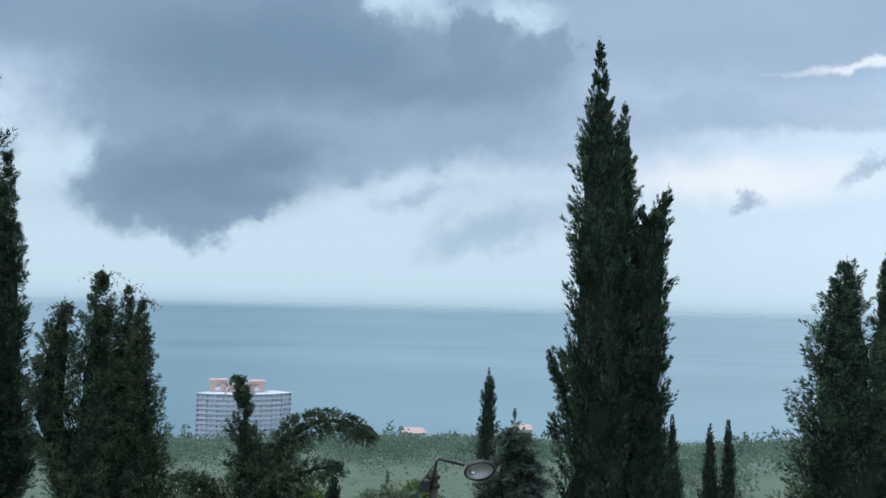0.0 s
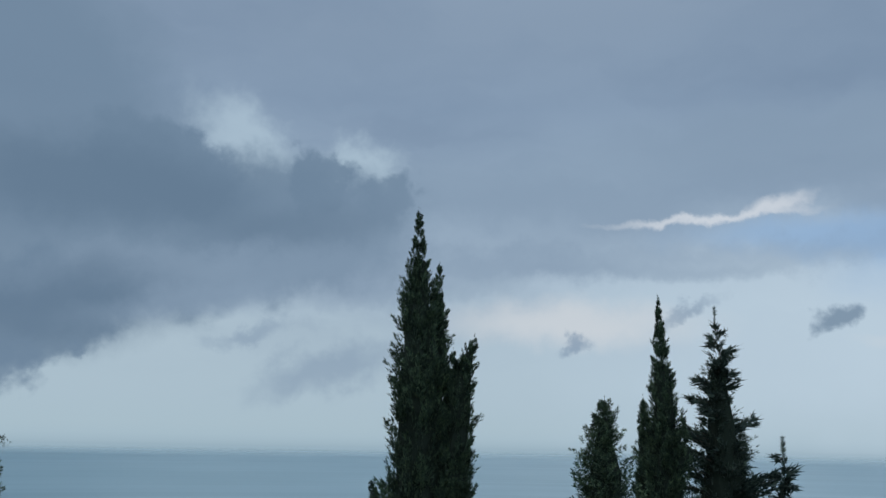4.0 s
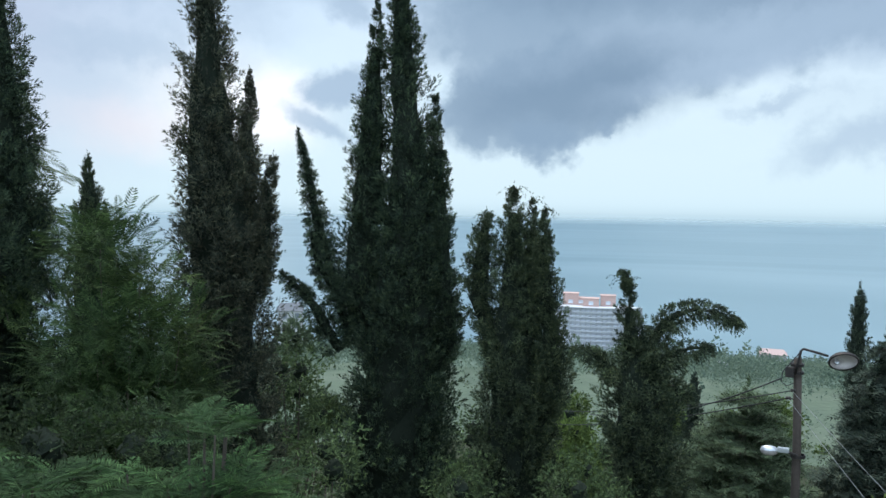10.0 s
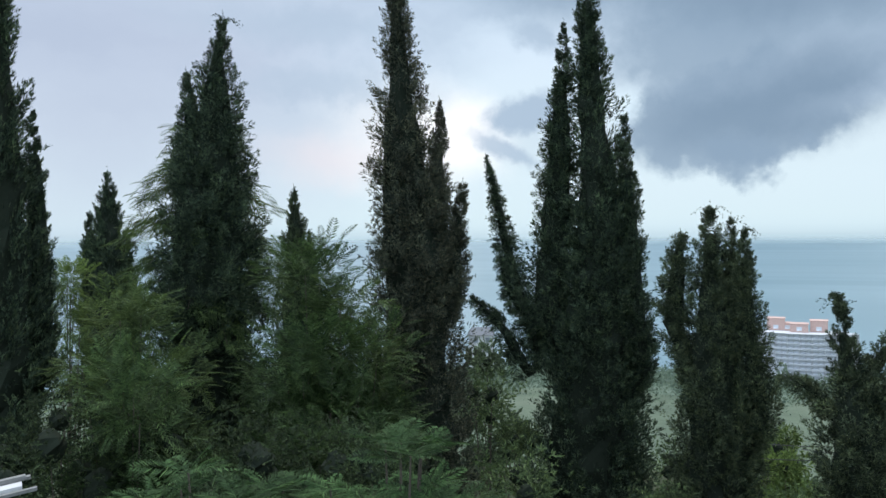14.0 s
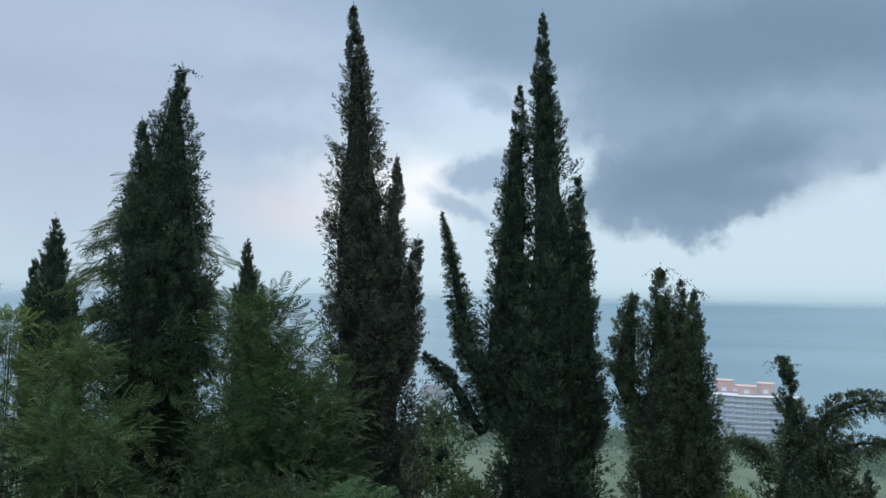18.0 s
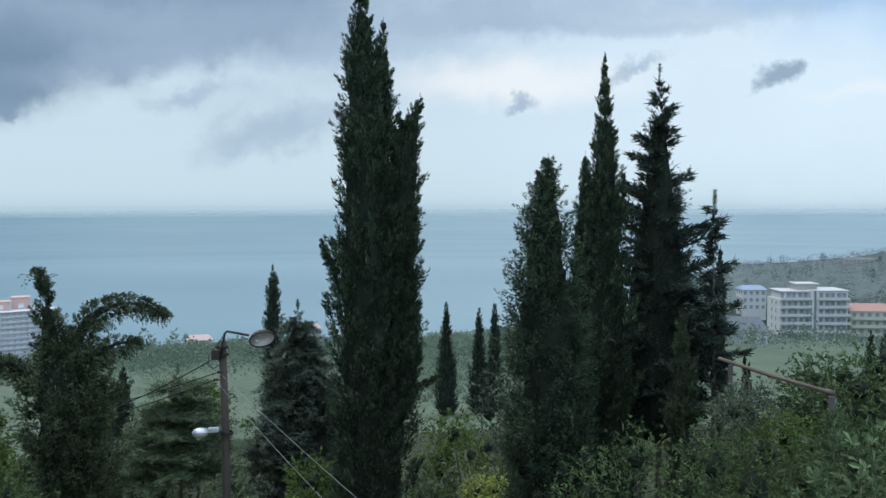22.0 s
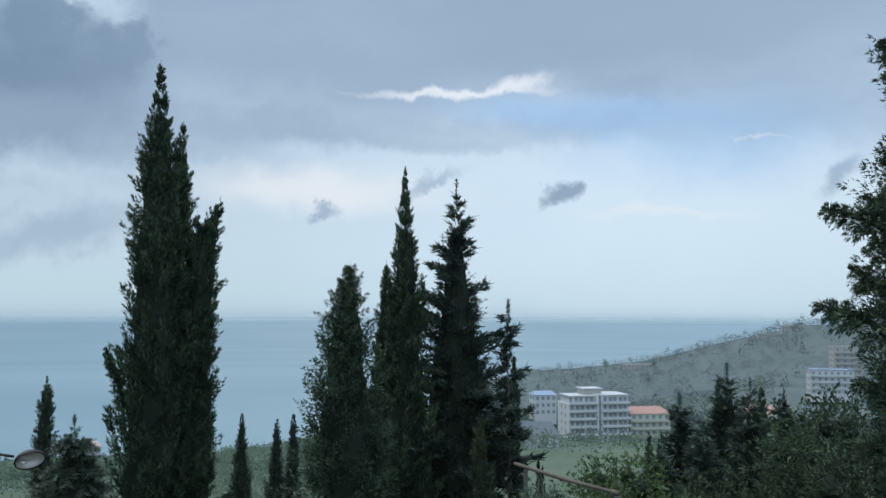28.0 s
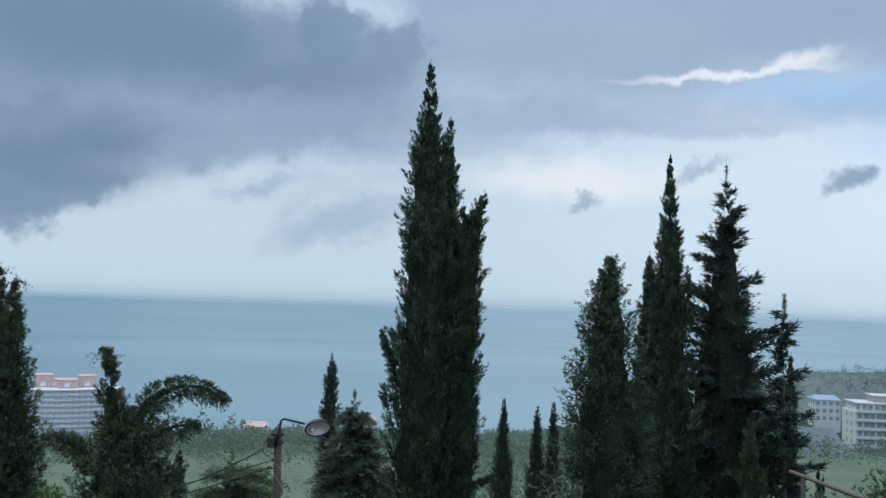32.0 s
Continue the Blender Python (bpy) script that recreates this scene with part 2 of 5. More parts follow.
def foliage(name, dark, light, tip, patch=3.4, glow=0.18, rough=0.7, spec=0.14, vary=0.55):
    """Leaves: two greens in patches, each spray a little different, a few yellowish tips; some light passes through."""
    m, N, L, b = material(name, rough, 0.0, spec)
    big = tex_noise(N, L, patch, 3.0)
    col = ramp_of(N, L, big, [(0.36, dark), (0.62, light)])
    g = N.new("ShaderNodeNewGeometry")
    isl = g.outputs["Random Per Island"]
    col = mixc(N, L, ramp_of(N, L, isl, [(0.0, (0, 0, 0)), (0.72, (0.1, 0.1, 0.1)), (1.0, (0.75, 0.75, 0.75))]), col, tip)
    col = mixc(N, L, vary, col, ramp_of(N, L, isl, [(0.0, (0.25, 0.25, 0.25)), (0.5, (0.85, 0.85, 0.85)), (1.0, (1.6, 1.6, 1.5))]), "MULTIPLY")
    # per-shoot tone painted into the colour: lit tips, shaded insides
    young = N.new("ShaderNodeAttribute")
    young.attribute_name = "tuft_tone"
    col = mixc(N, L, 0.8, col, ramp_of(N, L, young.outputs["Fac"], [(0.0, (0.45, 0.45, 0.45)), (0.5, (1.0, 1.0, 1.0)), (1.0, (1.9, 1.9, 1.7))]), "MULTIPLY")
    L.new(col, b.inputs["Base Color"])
    tr = N.new("ShaderNodeBsdfTranslucent")
    L.new(col, tr.inputs[0])
    mx = N.new("ShaderNodeMixShader")
    mx.inputs[0].default_value = glow
    L.new(b.outputs[0], mx.inputs[1])
    L.new(tr.outputs[0], mx.inputs[2])
    L.new(mx.outputs[0], N["Material Output"].inputs[0])
    return m


def plain(name, a, b_col, scale, rough=0.7, metal=0.0, bump=0.3, dist=0.01, detail=6.0, spec=0.4):
    m, N, L, b = material(name, rough, metal, spec)
    n1, n2 = tex_noise(N, L, scale, detail), tex_noise(N, L, scale * 6, 3.0)
    col = mixc(N, L, n1, a, b_col)
    col = mixc(N, L, 0.35, col, ramp_of(N, L, n2, [(0.3, (0.6, 0.6, 0.6)), (0.7, (1.15, 1.15, 1.15))]), "MULTIPLY")
    L.new(col, b.inputs["Base Color"])
    if bump:
        bump_on(N, L, b, n2, bump, dist)
    return m


CYPRESS = foliage("cypress_leaf", (0.025, 0.043, 0.032), (0.061, 0.093, 0.059), (0.104, 0.132, 0.069))
CYPRESS_OLIVE = foliage("cypress_olive_leaf", (0.028, 0.044, 0.030), (0.071, 0.097, 0.054), (0.122, 0.141, 0.071))
CYPRESS_BROWN = foliage("cypress_cone_leaf", (0.039, 0.052, 0.040), (0.085, 0.099, 0.069), (0.152, 0.136, 0.087))
CONIFER = foliage("conifer_leaf", (0.030, 0.045, 0.039), (0.053, 0.077, 0.061), (0.087, 0.110, 0.079))
# conifer leaf again, paled in its colour for haze at middle distance
CONIFER_HAZED = foliage("hazed_conifer_leaf", (0.042, 0.062, 0.050), (0.078, 0.105, 0.078), (0.125, 0.15, 0.10))
ACACIA = foliage("acacia_leaf", (0.024, 0.047, 0.018), (0.047, 0.084, 0.030), (0.086, 0.131, 0.049), glow=0.35)
ACACIA_FERN = foliage("acacia_fern_leaf", (0.030, 0.066, 0.025), (0.051, 0.100, 0.038), (0.082, 0.139, 0.054), glow=0.3, vary=0.45)
ACACIA_PALE = foliage("acacia_pale_leaf", (0.047, 0.078, 0.028), (0.082, 0.129, 0.044), (0.133, 0.179, 0.066), glow=0.35)
SHRUB = foliage("shrub_leaf", (0.051, 0.079, 0.038), (0.090, 0.138, 0.058), (0.153, 0.204, 0.086), glow=0.3)
THICKET = foliage("thicket_leaf", (0.028, 0.046, 0.030), (0.058, 0.086, 0.048), (0.098, 0.130, 0.068), glow=0.2)
OLIVE = foliage("olive_leaf", (0.063, 0.088, 0.063), (0.101, 0.130, 0.088), (0.160, 0.185, 0.126), glow=0.2)
LIME = foliage("lime_leaf", (0.075, 0.119, 0.033), (0.119, 0.179, 0.051), (0.179, 0.223, 0.075), glow=0.35)
FIG = foliage("fig_leaf", (0.059, 0.097, 0.046), (0.102, 0.151, 0.071), (0.173, 0.210, 0.114), glow=0.3)
BLOSSOM = foliage("blossom", (0.24, 0.29, 0.07), (0.38, 0.41, 0.12), (0.50, 0.50, 0.20), glow=0.2)
# distance haze is put into these leaf and ground colours, pale and greyish
FARLEAF = foliage("hazed_far_leaf", (0.088, 0.132, 0.104), (0.185, 0.240, 0.172), (0.215, 0.270, 0.188), patch=0.05, glow=0.45, vary=0.2)
HILLLEAF = foliage("hazed_hill_leaf", (0.108, 0.135, 0.130), (0.138, 0.166, 0.159), (0.150, 0.178, 0.170), patch=0.01, glow=0.5, vary=0.12)
SCRUB = plain("hazed_scrub", (0.098, 0.124, 0.120), (0.150, 0.178, 0.170), 0.03, 0.95, bump=0.2, dist=0.5, spec=0.1)
FOREST_FLOOR = plain("hazed_forest_floor", (0.080, 0.118, 0.092), (0.160, 0.205, 0.148), 0.05, 0.95, bump=0.2, dist=0.5, spec=0.1)
# filler inside crowns: the shade in the gaps is put into its colour
INNER = plain("inner_shade_fill", (0.014, 0.020, 0.014), (0.028, 0.036, 0.024), 3.0, 0.95, bump=0.0, spec=0.1)
BARK = plain("bark", (0.06, 0.047, 0.036), (0.12, 0.10, 0.08), 9.0, 0.9, bump=0.8, dist=0.02)
POLEWOOD = plain("weathered_pole_wood", (0.049, 0.039, 0.031), (0.104, 0.081, 0.065), 7.0, 0.85, bump=0.6, dist=0.01)
POSTWOOD = plain("grey_post_wood", (0.085, 0.075, 0.066), (0.17, 0.155, 0.14), 8.0, 0.9, bump=0.6)
IRON = plain("dark_iron", (0.03, 0.03, 0.032), (0.08, 0.065, 0.055), 12.0, 0.55, 0.6)
ALU = plain("lamp_aluminium", (0.55, 0.56, 0.57), (0.72, 0.73, 0.74), 14.0, 0.32, 0.75, bump=0.1)
ENAMEL = plain("lamp_reflector", (0.50, 0.45, 0.42), (0.62, 0.56, 0.52), 9.0, 0.35, 0.2, bump=0.1)
WIRE = plain("wire_sheath", (0.02, 0.02, 0.022), (0.05, 0.05, 0.05), 10.0, 0.6)
WIRE_BARE = plain("bare_wire", (0.16, 0.17, 0.17), (0.26, 0.27, 0.27), 10.0, 0.5, 0.4)
RUST = plain("rusty_pipe", (0.075, 0.052, 0.04), (0.20, 0.165, 0.135), 5.0, 0.8, 0.2, bump=0.5)
CONCRETE = plain("old_concrete", (0.16, 0.16, 0.155), (0.27, 0.265, 0.25), 4.0, 0.9, bump=0.4)
# white lowered to a misty grey: haze put into the colour
RENDER_WHITE = plain("white_render", (0.470, 0.472, 0.470), (0.560, 0.555, 0.548), 0.6, 0.85, bump=0.1)
HOTEL_WHITE = plain("hotel_white", (0.522, 0.538, 0.553), (0.601, 0.608, 0.617), 0.3, 0.8, bump=0.1)
HOTEL_PINK = plain("hotel_pink", (0.56, 0.38, 0.33), (0.64, 0.44, 0.38), 0.3, 0.85, bump=0.1)
# red, blue and pink roofs carry haze in their weakened colours
ROOF_RED = plain("roof_tile_red", (0.350, 0.205, 0.170), (0.440, 0.265, 0.215), 0.8, 0.85, bump=0.3)
ROOF_GREY = plain("roof_sheet_grey", (0.096, 0.110, 0.125), (0.144, 0.158, 0.173), 0.7, 0.7, bump=0.2)
ROOF_BLUE = plain("roof_sheet_blue", (0.230, 0.300, 0.390), (0.280, 0.345, 0.430), 0.7, 0.7, bump=0.2)
ROOF_PINK = plain("roof_tile_hazed", (0.50, 0.36, 0.32), (0.58, 0.42, 0.38), 0.8, 0.9, bump=0.2)
STONE_BEIGE = plain("beige_render", (0.360, 0.346, 0.317), (0.432, 0.418, 0.382), 0.4, 0.9, bump=0.1)
GREENWALL = plain("pale_yellow_render", (0.435, 0.435, 0.345), (0.510, 0.503, 0.413), 0.5, 0.9, bump=0.1)


def window_glass(name, tint):
    m, N, L, b = material(name, 0.12, 0.0, 0.6)
    n = tex_noise(N, L, 0.35, 2.0)
    L.new(ramp_of(N, L, n, [(0.3, tint), (0.7, tuple(c * 1.7 for c in tint))]), b.inputs["Base Color"])
    return m


# pane tints lightened to imitate haze over far buildings
GLASS = window_glass("window_glass", (0.17, 0.19, 0.21))
HOTELGLASS = window_glass("balcony_shade", (0.50, 0.52, 0.55))


# shrub leaf again, its greens lightened to imitate mist
HAZED_SHRUB = foliage("hazed_shrub_leaf", (0.081, 0.117, 0.070), (0.123, 0.168, 0.095), (0.170, 0.212, 0.119), glow=0.3)
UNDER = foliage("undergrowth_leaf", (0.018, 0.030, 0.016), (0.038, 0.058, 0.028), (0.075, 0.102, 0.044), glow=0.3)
# ground within 62 m, darker than the meadow
NEAR_GROUND = plain("dark_near_ground", (0.030, 0.036, 0.020), (0.065, 0.072, 0.040), 1.2, 0.95, bump=0.6, dist=0.05, spec=0.1)
# darker far leaf, greyed in its colour to stand for mist
MISTLEAF = foliage("hazed_wood_leaf", (0.075, 0.095, 0.095), (0.105, 0.128, 0.122), (0.13, 0.15, 0.14), patch=0.02, glow=0.45, vary=0.2)


def ground_material():
    m, N, L, b = material("meadow", 0.95, 0.0, 0.2)
    a, c = tex_noise(N, L, 0.02, 5.0), tex_noise(N, L, 0.5, 4.0)
    col = ramp_of(N, L, a, [(0.3, (0.082, 0.112, 0.078)), (0.5, (0.104, 0.138, 0.094)), (0.7, (0.128, 0.156, 0.112))])
    col = mixc(N, L, 0.5, col, ramp_of(N, L, c, [(0.3, (0.6, 0.6, 0.6)), (0.7, (1.2, 1.2, 1.1))]), "MULTIPLY")
    L.new(col, b.inputs["Base Color"])
    bump_on(N, L, b, c, 0.6, 0.2)
    return m


def sea_material():
    m, N, L, b = material("sea_water", 0.30, 0.0, 0.5)
    b.inputs["IOR"].default_value = 1.33
    a = tex_noise(N, L, 0.0012, 3.0)
    t = N.new("ShaderNodeTexCoord")
    mp = N.new("ShaderNodeMapping")
    mp.inputs[3].default_value = (0.0004, 0.0016, 1)
    L.new(t.outputs["Object"], mp.inputs[0])
    s = N.new("ShaderNodeTexNoise")
    s.inputs["Scale"].default_value, s.inputs["Detail"].default_value = 1.0, 3.0
    L.new(mp.outputs[0], s.inputs["Vector"])
    col = ramp_of(N, L, s.outputs[0], [(0.35, (0.110, 0.192, 0.220)), (0.65, (0.190, 0.285, 0.314))])
    col = mixc(N, L, 0.4, col, ramp_of(N, L, a, [(0.35, (0.116, 0.200, 0.228)), (0.65, (0.196, 0.290, 0.316))]))
    L.new(col, b.inputs["Base Color"])
    w = tex_noise(N, L, 0.02, 3.0)
    bump_on(N, L, b, w, 0.06, 1.0)
    # the farthest water turns transparent with distance, imitating haze in the material
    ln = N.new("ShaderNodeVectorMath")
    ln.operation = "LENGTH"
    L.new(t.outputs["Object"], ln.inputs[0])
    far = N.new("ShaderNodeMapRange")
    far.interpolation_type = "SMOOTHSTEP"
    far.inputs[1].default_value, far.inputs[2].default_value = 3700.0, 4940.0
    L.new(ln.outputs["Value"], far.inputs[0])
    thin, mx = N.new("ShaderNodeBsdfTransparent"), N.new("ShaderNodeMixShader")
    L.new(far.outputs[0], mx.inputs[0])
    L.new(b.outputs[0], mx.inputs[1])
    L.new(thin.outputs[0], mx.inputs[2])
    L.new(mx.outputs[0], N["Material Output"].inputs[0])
    return m


# ---------------------------------------------------------------- mesh helpers
def mesh_arrays(name, V, F, mats):
    """A mesh from numpy arrays of points and triangles; mats: [(material, number of triangles)]."""
    me = bpy.data.meshes.new(name)
    V, F = np.asarray(V, dtype=np.float32), np.asarray(F, dtype=np.int32)
    me.vertices.add(len(V))
    me.vertices.foreach_set("co", V.ravel())
    me.loops.add(F.size)
    me.loops.foreach_set("vertex_index", F.ravel())
    me.polygons.add(len(F))
    me.polygons.foreach_set("loop_start", np.arange(0, F.size, 3, dtype=np.int32))
    idx, k = np.zeros(len(F), dtype=np.int32), 0
    for i, (m, n) in enumerate(mats):
        me.materials.append(m)
        idx[k:k + n] = i
        k += n
    me.polygons.foreach_set("material_index", idx)
    me.update(calc_edges=True)
    return me


def part(name, bm, mat, parent, label="", smooth=False):
    """Link a bmesh (or a finished mesh) as one part under a thing."""
    if isinstance(bm, bmesh.types.BMesh):
        me = bpy.data.meshes.new(name)
        bmesh.ops.recalc_face_normals(bm, faces=bm.faces)
        if smooth:
            for f in bm.faces:
                f.smooth = True
        bm.to_mesh(me)
        bm.free()
        me.materials.append(mat)
    else:
        me = bm
    ob = new(name, me)
    ob.parent = parent
    if label:
        ob["label"] = label
    return ob


def thing(name, place, label, category, group="", kind=""):
    ob = new(name)
    ob.location = place
    ob.empty_display_size = 0.3
    return tagged(ob, label, category, group, kind)


def add_box(bm, lo, hi, turn=None):
    m = Matrix.Translation([(a + b) / 2 for a, b in zip(lo, hi)]) @ Matrix.Diagonal([b - a for a, b in zip(lo, hi)] + [1])
    if turn is not None:
        m = turn @ m
    bmesh.ops.create_cube(bm, size=1.0, matrix=m)
    return bm


def tube_bm(bm, pts, radii, sides=10, cap=True):
    """A tube along a line of points."""
    rings, prev = [], None
    for i, p in enumerate(pts):
        p = Vector(p)
        t = Vector(pts[min(i + 1, len(pts) - 1)]) - Vector(pts[max(i - 1, 0)])
        t.normalize()
        side = prev if prev is not None else (Vector((1, 0, 0)) if abs(t.x) < 0.8 else Vector((0, 1, 0)))
        u = (side - t * side.dot(t)).normalized()
        prev, v, r = u, t.cross(u), radii[i] if hasattr(radii, "__len__") else radii
        rings.append([bm.verts.new(p + (u * math.cos(a) + v * math.sin(a)) * r) for a in (2 * math.pi * k / sides for k in range(sides))])
    for a, b in zip(rings, rings[1:]):
        for k in range(sides):
            bm.faces.new((a[k], a[(k + 1) % sides], b[(k + 1) % sides], b[k]))
    if cap:
        bm.faces.new(list(reversed(rings[0])))
        bm.faces.new(rings[-1])
    return bm


# ---------------------------------------------------------------- leaf shapes: triangles of unit length along y
def tri_list(tris):
    return np.array(tris, dtype=np.float32)


def twig_shape(rng, pairs=5, width=0.30, curl=0.12):
    """A flat feathery spray: a stem with side twigs."""
    out = []
    for i in range(pairs):
        y = 0.10 + 0.75 * i / pairs
        w = width * (0.55 + 0.7 * math.sin(math.pi * (0.25 + 0.65 * i / pairs))) * rng.uniform(0.8, 1.2)
        for s in (-1, 1):
            up = rng.uniform(-curl, curl)
            out.append(((0, y - 0.07, 0), (0, y + 0.11, 0), (s * w, y + w * rng.uniform(0.5, 1.0), up)))
    out.append(((-0.07, 0.78, 0), (0.07, 0.78, 0), (rng.uniform(-0.05, 0.05), 1.05, 0)))
    return tri_list(out)


def shoot_shape(rng):
    """A slender cypress shoot: a pointed blade with two or three side shoots lying close to it."""
    out = [((-0.10, 0.05, 0), (0.10, 0.0, 0), (rng.uniform(-0.05, 0.05), 1.0, rng.uniform(-0.08, 0.08)))]
    for s in (-1, 1):
        y, x, tip = rng.uniform(0.05, 0.40), s * rng.uniform(0.16, 0.36), rng.uniform(0.30, 0.48)
        out.append(((0, y - 0.05, 0), (0, y + 0.15, 0), (x, y + tip, rng.uniform(-0.14, 0.14))))
    return tri_list(out)


def leaf_shape(width=0.35, fold=0.1):
    """A simple pointed leaf, folded along its rib."""
    return tri_list([((0, 0, 0), (width * 0.5, 0.45, fold), (0, 1, 0)), ((0, 0, 0), (0, 1, 0), (-width * 0.5, 0.45, fold))])


def leaf_cluster(rng, n=6, width=0.42):
    """A twig end with several leaves."""
    base, out = leaf_shape(width), []
    for i in range(n):
        e = Euler((rng.uniform(-0.7, 0.7), rng.uniform(-0.8, 0.8), rng.uniform(-1.5, 1.5))).to_matrix()
        m = np.array(e) * rng.uniform(0.45, 0.75)
        out.append(base @ m.T + np.array((0, rng.uniform(0, 0.45), 0)))
    return np.concatenate(out)


def fern_shape(rng, pairs=8):
    """An acacia frond seen from farther off: a rib with pairs of narrow drooping side blades."""
    out = [((-0.012, 0, 0), (0.012, 0, 0), (0, 1, -0.25))]
    for i in range(pairs):
        y = 0.14 + 0.84 * i / (pairs - 1)
        z = -0.25 * y * y
        reach = 0.34 * math.sin(math.pi * (0.25 + 0.66 * i / (pairs - 1))) ** 0.7
        for s in (-1, 1):
            a = rng.uniform(0.8, 1.05)
            dx, dy, w = math.sin(a) * s, math.cos(a), 0.25 / pairs
            end = (dx * reach, y + dy * reach, z - 0.25 * reach)
            mid = (dx * reach * 0.5, y + dy * reach * 0.5, z - 0.06 * reach)
            for q in (-1, 1):
                out.append(((0, y, z), (mid[0] - q * dy * w * s, mid[1] + q * abs(dx) * w, mid[2] - 0.012), end))
    return tri_list(out)


def fig_shape():
    """A broad five-lobed leaf, slightly cupped."""
    rim = []
    lobes = [(-2.1, 0.50), (-1.05, 0.72), (0.0, 0.95), (1.05, 0.72), (2.1, 0.50)]
    for i, (a, r) in enumerate(lobes):
        for da, f in ((-0.30, 0.72), (0.0, 1.0), (0.30, 0.72)):
            rim.append((math.sin(a + da) * r * f, 0.15 + math.cos(a + da) * r * f, -0.14 * (r * f) ** 2))
        if i < 4:
            m = (a + lobes[i + 1][0]) / 2
            rim.append((math.sin(m) * 0.36, 0.15 + math.cos(m) * 0.36, 0.03))
    c = (0, 0.12, 0.0)
    return tri_list([(c, rim[i + 1], rim[i]) for i in range(len(rim) - 1)])


def scatter(shapes, P, D, S, rng, flat=None, tone=None):
    """Place leaf shapes at points P, growing along D, of size S. flat: a preferred direction for their upper side.
    The last argument is each shoot's tone, 0 to 1, kept as a fourth column: light and shade put into its colour."""
    tone = np.full(len(P), 0.5) if tone is None else tone
    P, D, S = np.asarray(P, float), np.asarray(D, float), np.asarray(S, float)
    D = D / (np.linalg.norm(D, axis=1)[:, None] + 1e-9)
    N0 = rng.normal(size=D.shape)
    if flat is not None:
        N0 = N0 * 0.45 + flat
    X = np.cross(D, N0)
    X /= np.linalg.norm(X, axis=1)[:, None] + 1e-9
    Z = np.cross(X, D)
    which = rng.integers(0, len(shapes), len(P))
    out = []
    for i, sh in enumerate(shapes):
        k = which == i
        if not k.any():
            continue
        M = np.stack([X[k], D[k], Z[k]], axis=2) * S[k][:, None, None]
        v = np.einsum("nij,tkj->ntki", M, sh) + P[k][:, None, None, :]
        own = np.repeat(tone[k], v.shape[1] * 3)
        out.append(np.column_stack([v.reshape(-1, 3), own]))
    return np.concatenate(out)


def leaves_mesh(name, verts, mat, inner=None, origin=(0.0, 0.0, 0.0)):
    """Leaf triangles, and behind them a filler body coloured dark like the shade inside."""
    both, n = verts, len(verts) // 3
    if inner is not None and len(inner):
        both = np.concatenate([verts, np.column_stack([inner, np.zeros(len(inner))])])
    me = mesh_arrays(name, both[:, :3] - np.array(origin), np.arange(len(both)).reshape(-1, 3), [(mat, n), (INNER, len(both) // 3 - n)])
    me.attributes.new("tuft_tone", "FLOAT", "POINT").data.foreach_set("value", both[:, 3].astype(np.float32))
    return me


PR = random.Random(5)
TWIGS = [twig_shape(PR, 2, 0.42, 0.14) for _ in range(6)]
SHOOTS = [shoot_shape(PR) for _ in range(8)]
LONGTWIGS = [twig_shape(PR, 4, 0.24, 0.08) for _ in range(4)]
CLUSTERS = [leaf_cluster(PR, 4) for _ in range(4)]
FERNS_FINE = [fern_shape(PR, 13) for _ in range(4)]
FERNS = [fern_shape(PR) for _ in range(4)]
FIGS = [fig_shape()]


def lump_core(path, radii, rng, squeeze, sides=11):
    """A knobbly inner body, closed at both ends, that keeps the crown from being see-through."""
    path, radii = np.asarray(path, float), np.asarray(radii, float)
    V, F = [], []
    for p, r in zip(path, radii):
        for k in range(sides):
            a = 2 * math.pi * (k + rng.uniform(-0.25, 0.25)) / sides
            q = r * squeeze * rng.uniform(0.7, 1.1)
            V.append((p[0] + q * math.cos(a), p[1] + q * math.sin(a), p[2] + rng.uniform(-0.2, 0.2) * r))
    n = len(path)
    for i in range(n - 1):
        for k in range(sides):
            a, b = i * sides + k, i * sides + (k + 1) % sides
            F += [(a, b, b + sides), (a, b + sides, a + sides)]
    V += [tuple(path[0] - np.array([0, 0, radii[0] * 0.4])), tuple(path[-1] + np.array([0, 0, radii[-1] * 0.5]))]
    for k in range(sides):
        F += [(n * sides, (k + 1) % sides, k), (n * sides + 1, (n - 1) * sides + k, (n - 1) * sides + (k + 1) % sides)]
    V = np.array(V)
    return V[np.array(F).ravel()]


def around(path, radii, count, weight, rng):
    """Random places on a body's skin: centre, radius, axis and outward direction there."""
    seg = np.linalg.norm(np.diff(path, axis=0), axis=1)
    pick = rng.choice(len(seg), count, p=weight / weight.sum())
    t = rng.random(count)
    c = path[pick] + (path[pick + 1] - path[pick]) * t[:, None]
    r = radii[pick] + (radii[pick + 1] - radii[pick]) * t
    ax = (path[pick + 1] - path[pick]) / seg[pick][:, None]
    ref = np.where(np.abs(ax[:, 2:3]) > 0.8, np.array([[1.0, 0, 0]]), np.array([[0, 0, 1.0]]))
    u = np.cross(ax, ref)
    u /= np.linalg.norm(u, axis=1)[:, None]
    th = rng.random(count) * 2 * np.pi
    return c, r, ax, u * np.cos(th)[:, None] + np.cross(ax, u) * np.sin(th)[:, None], th


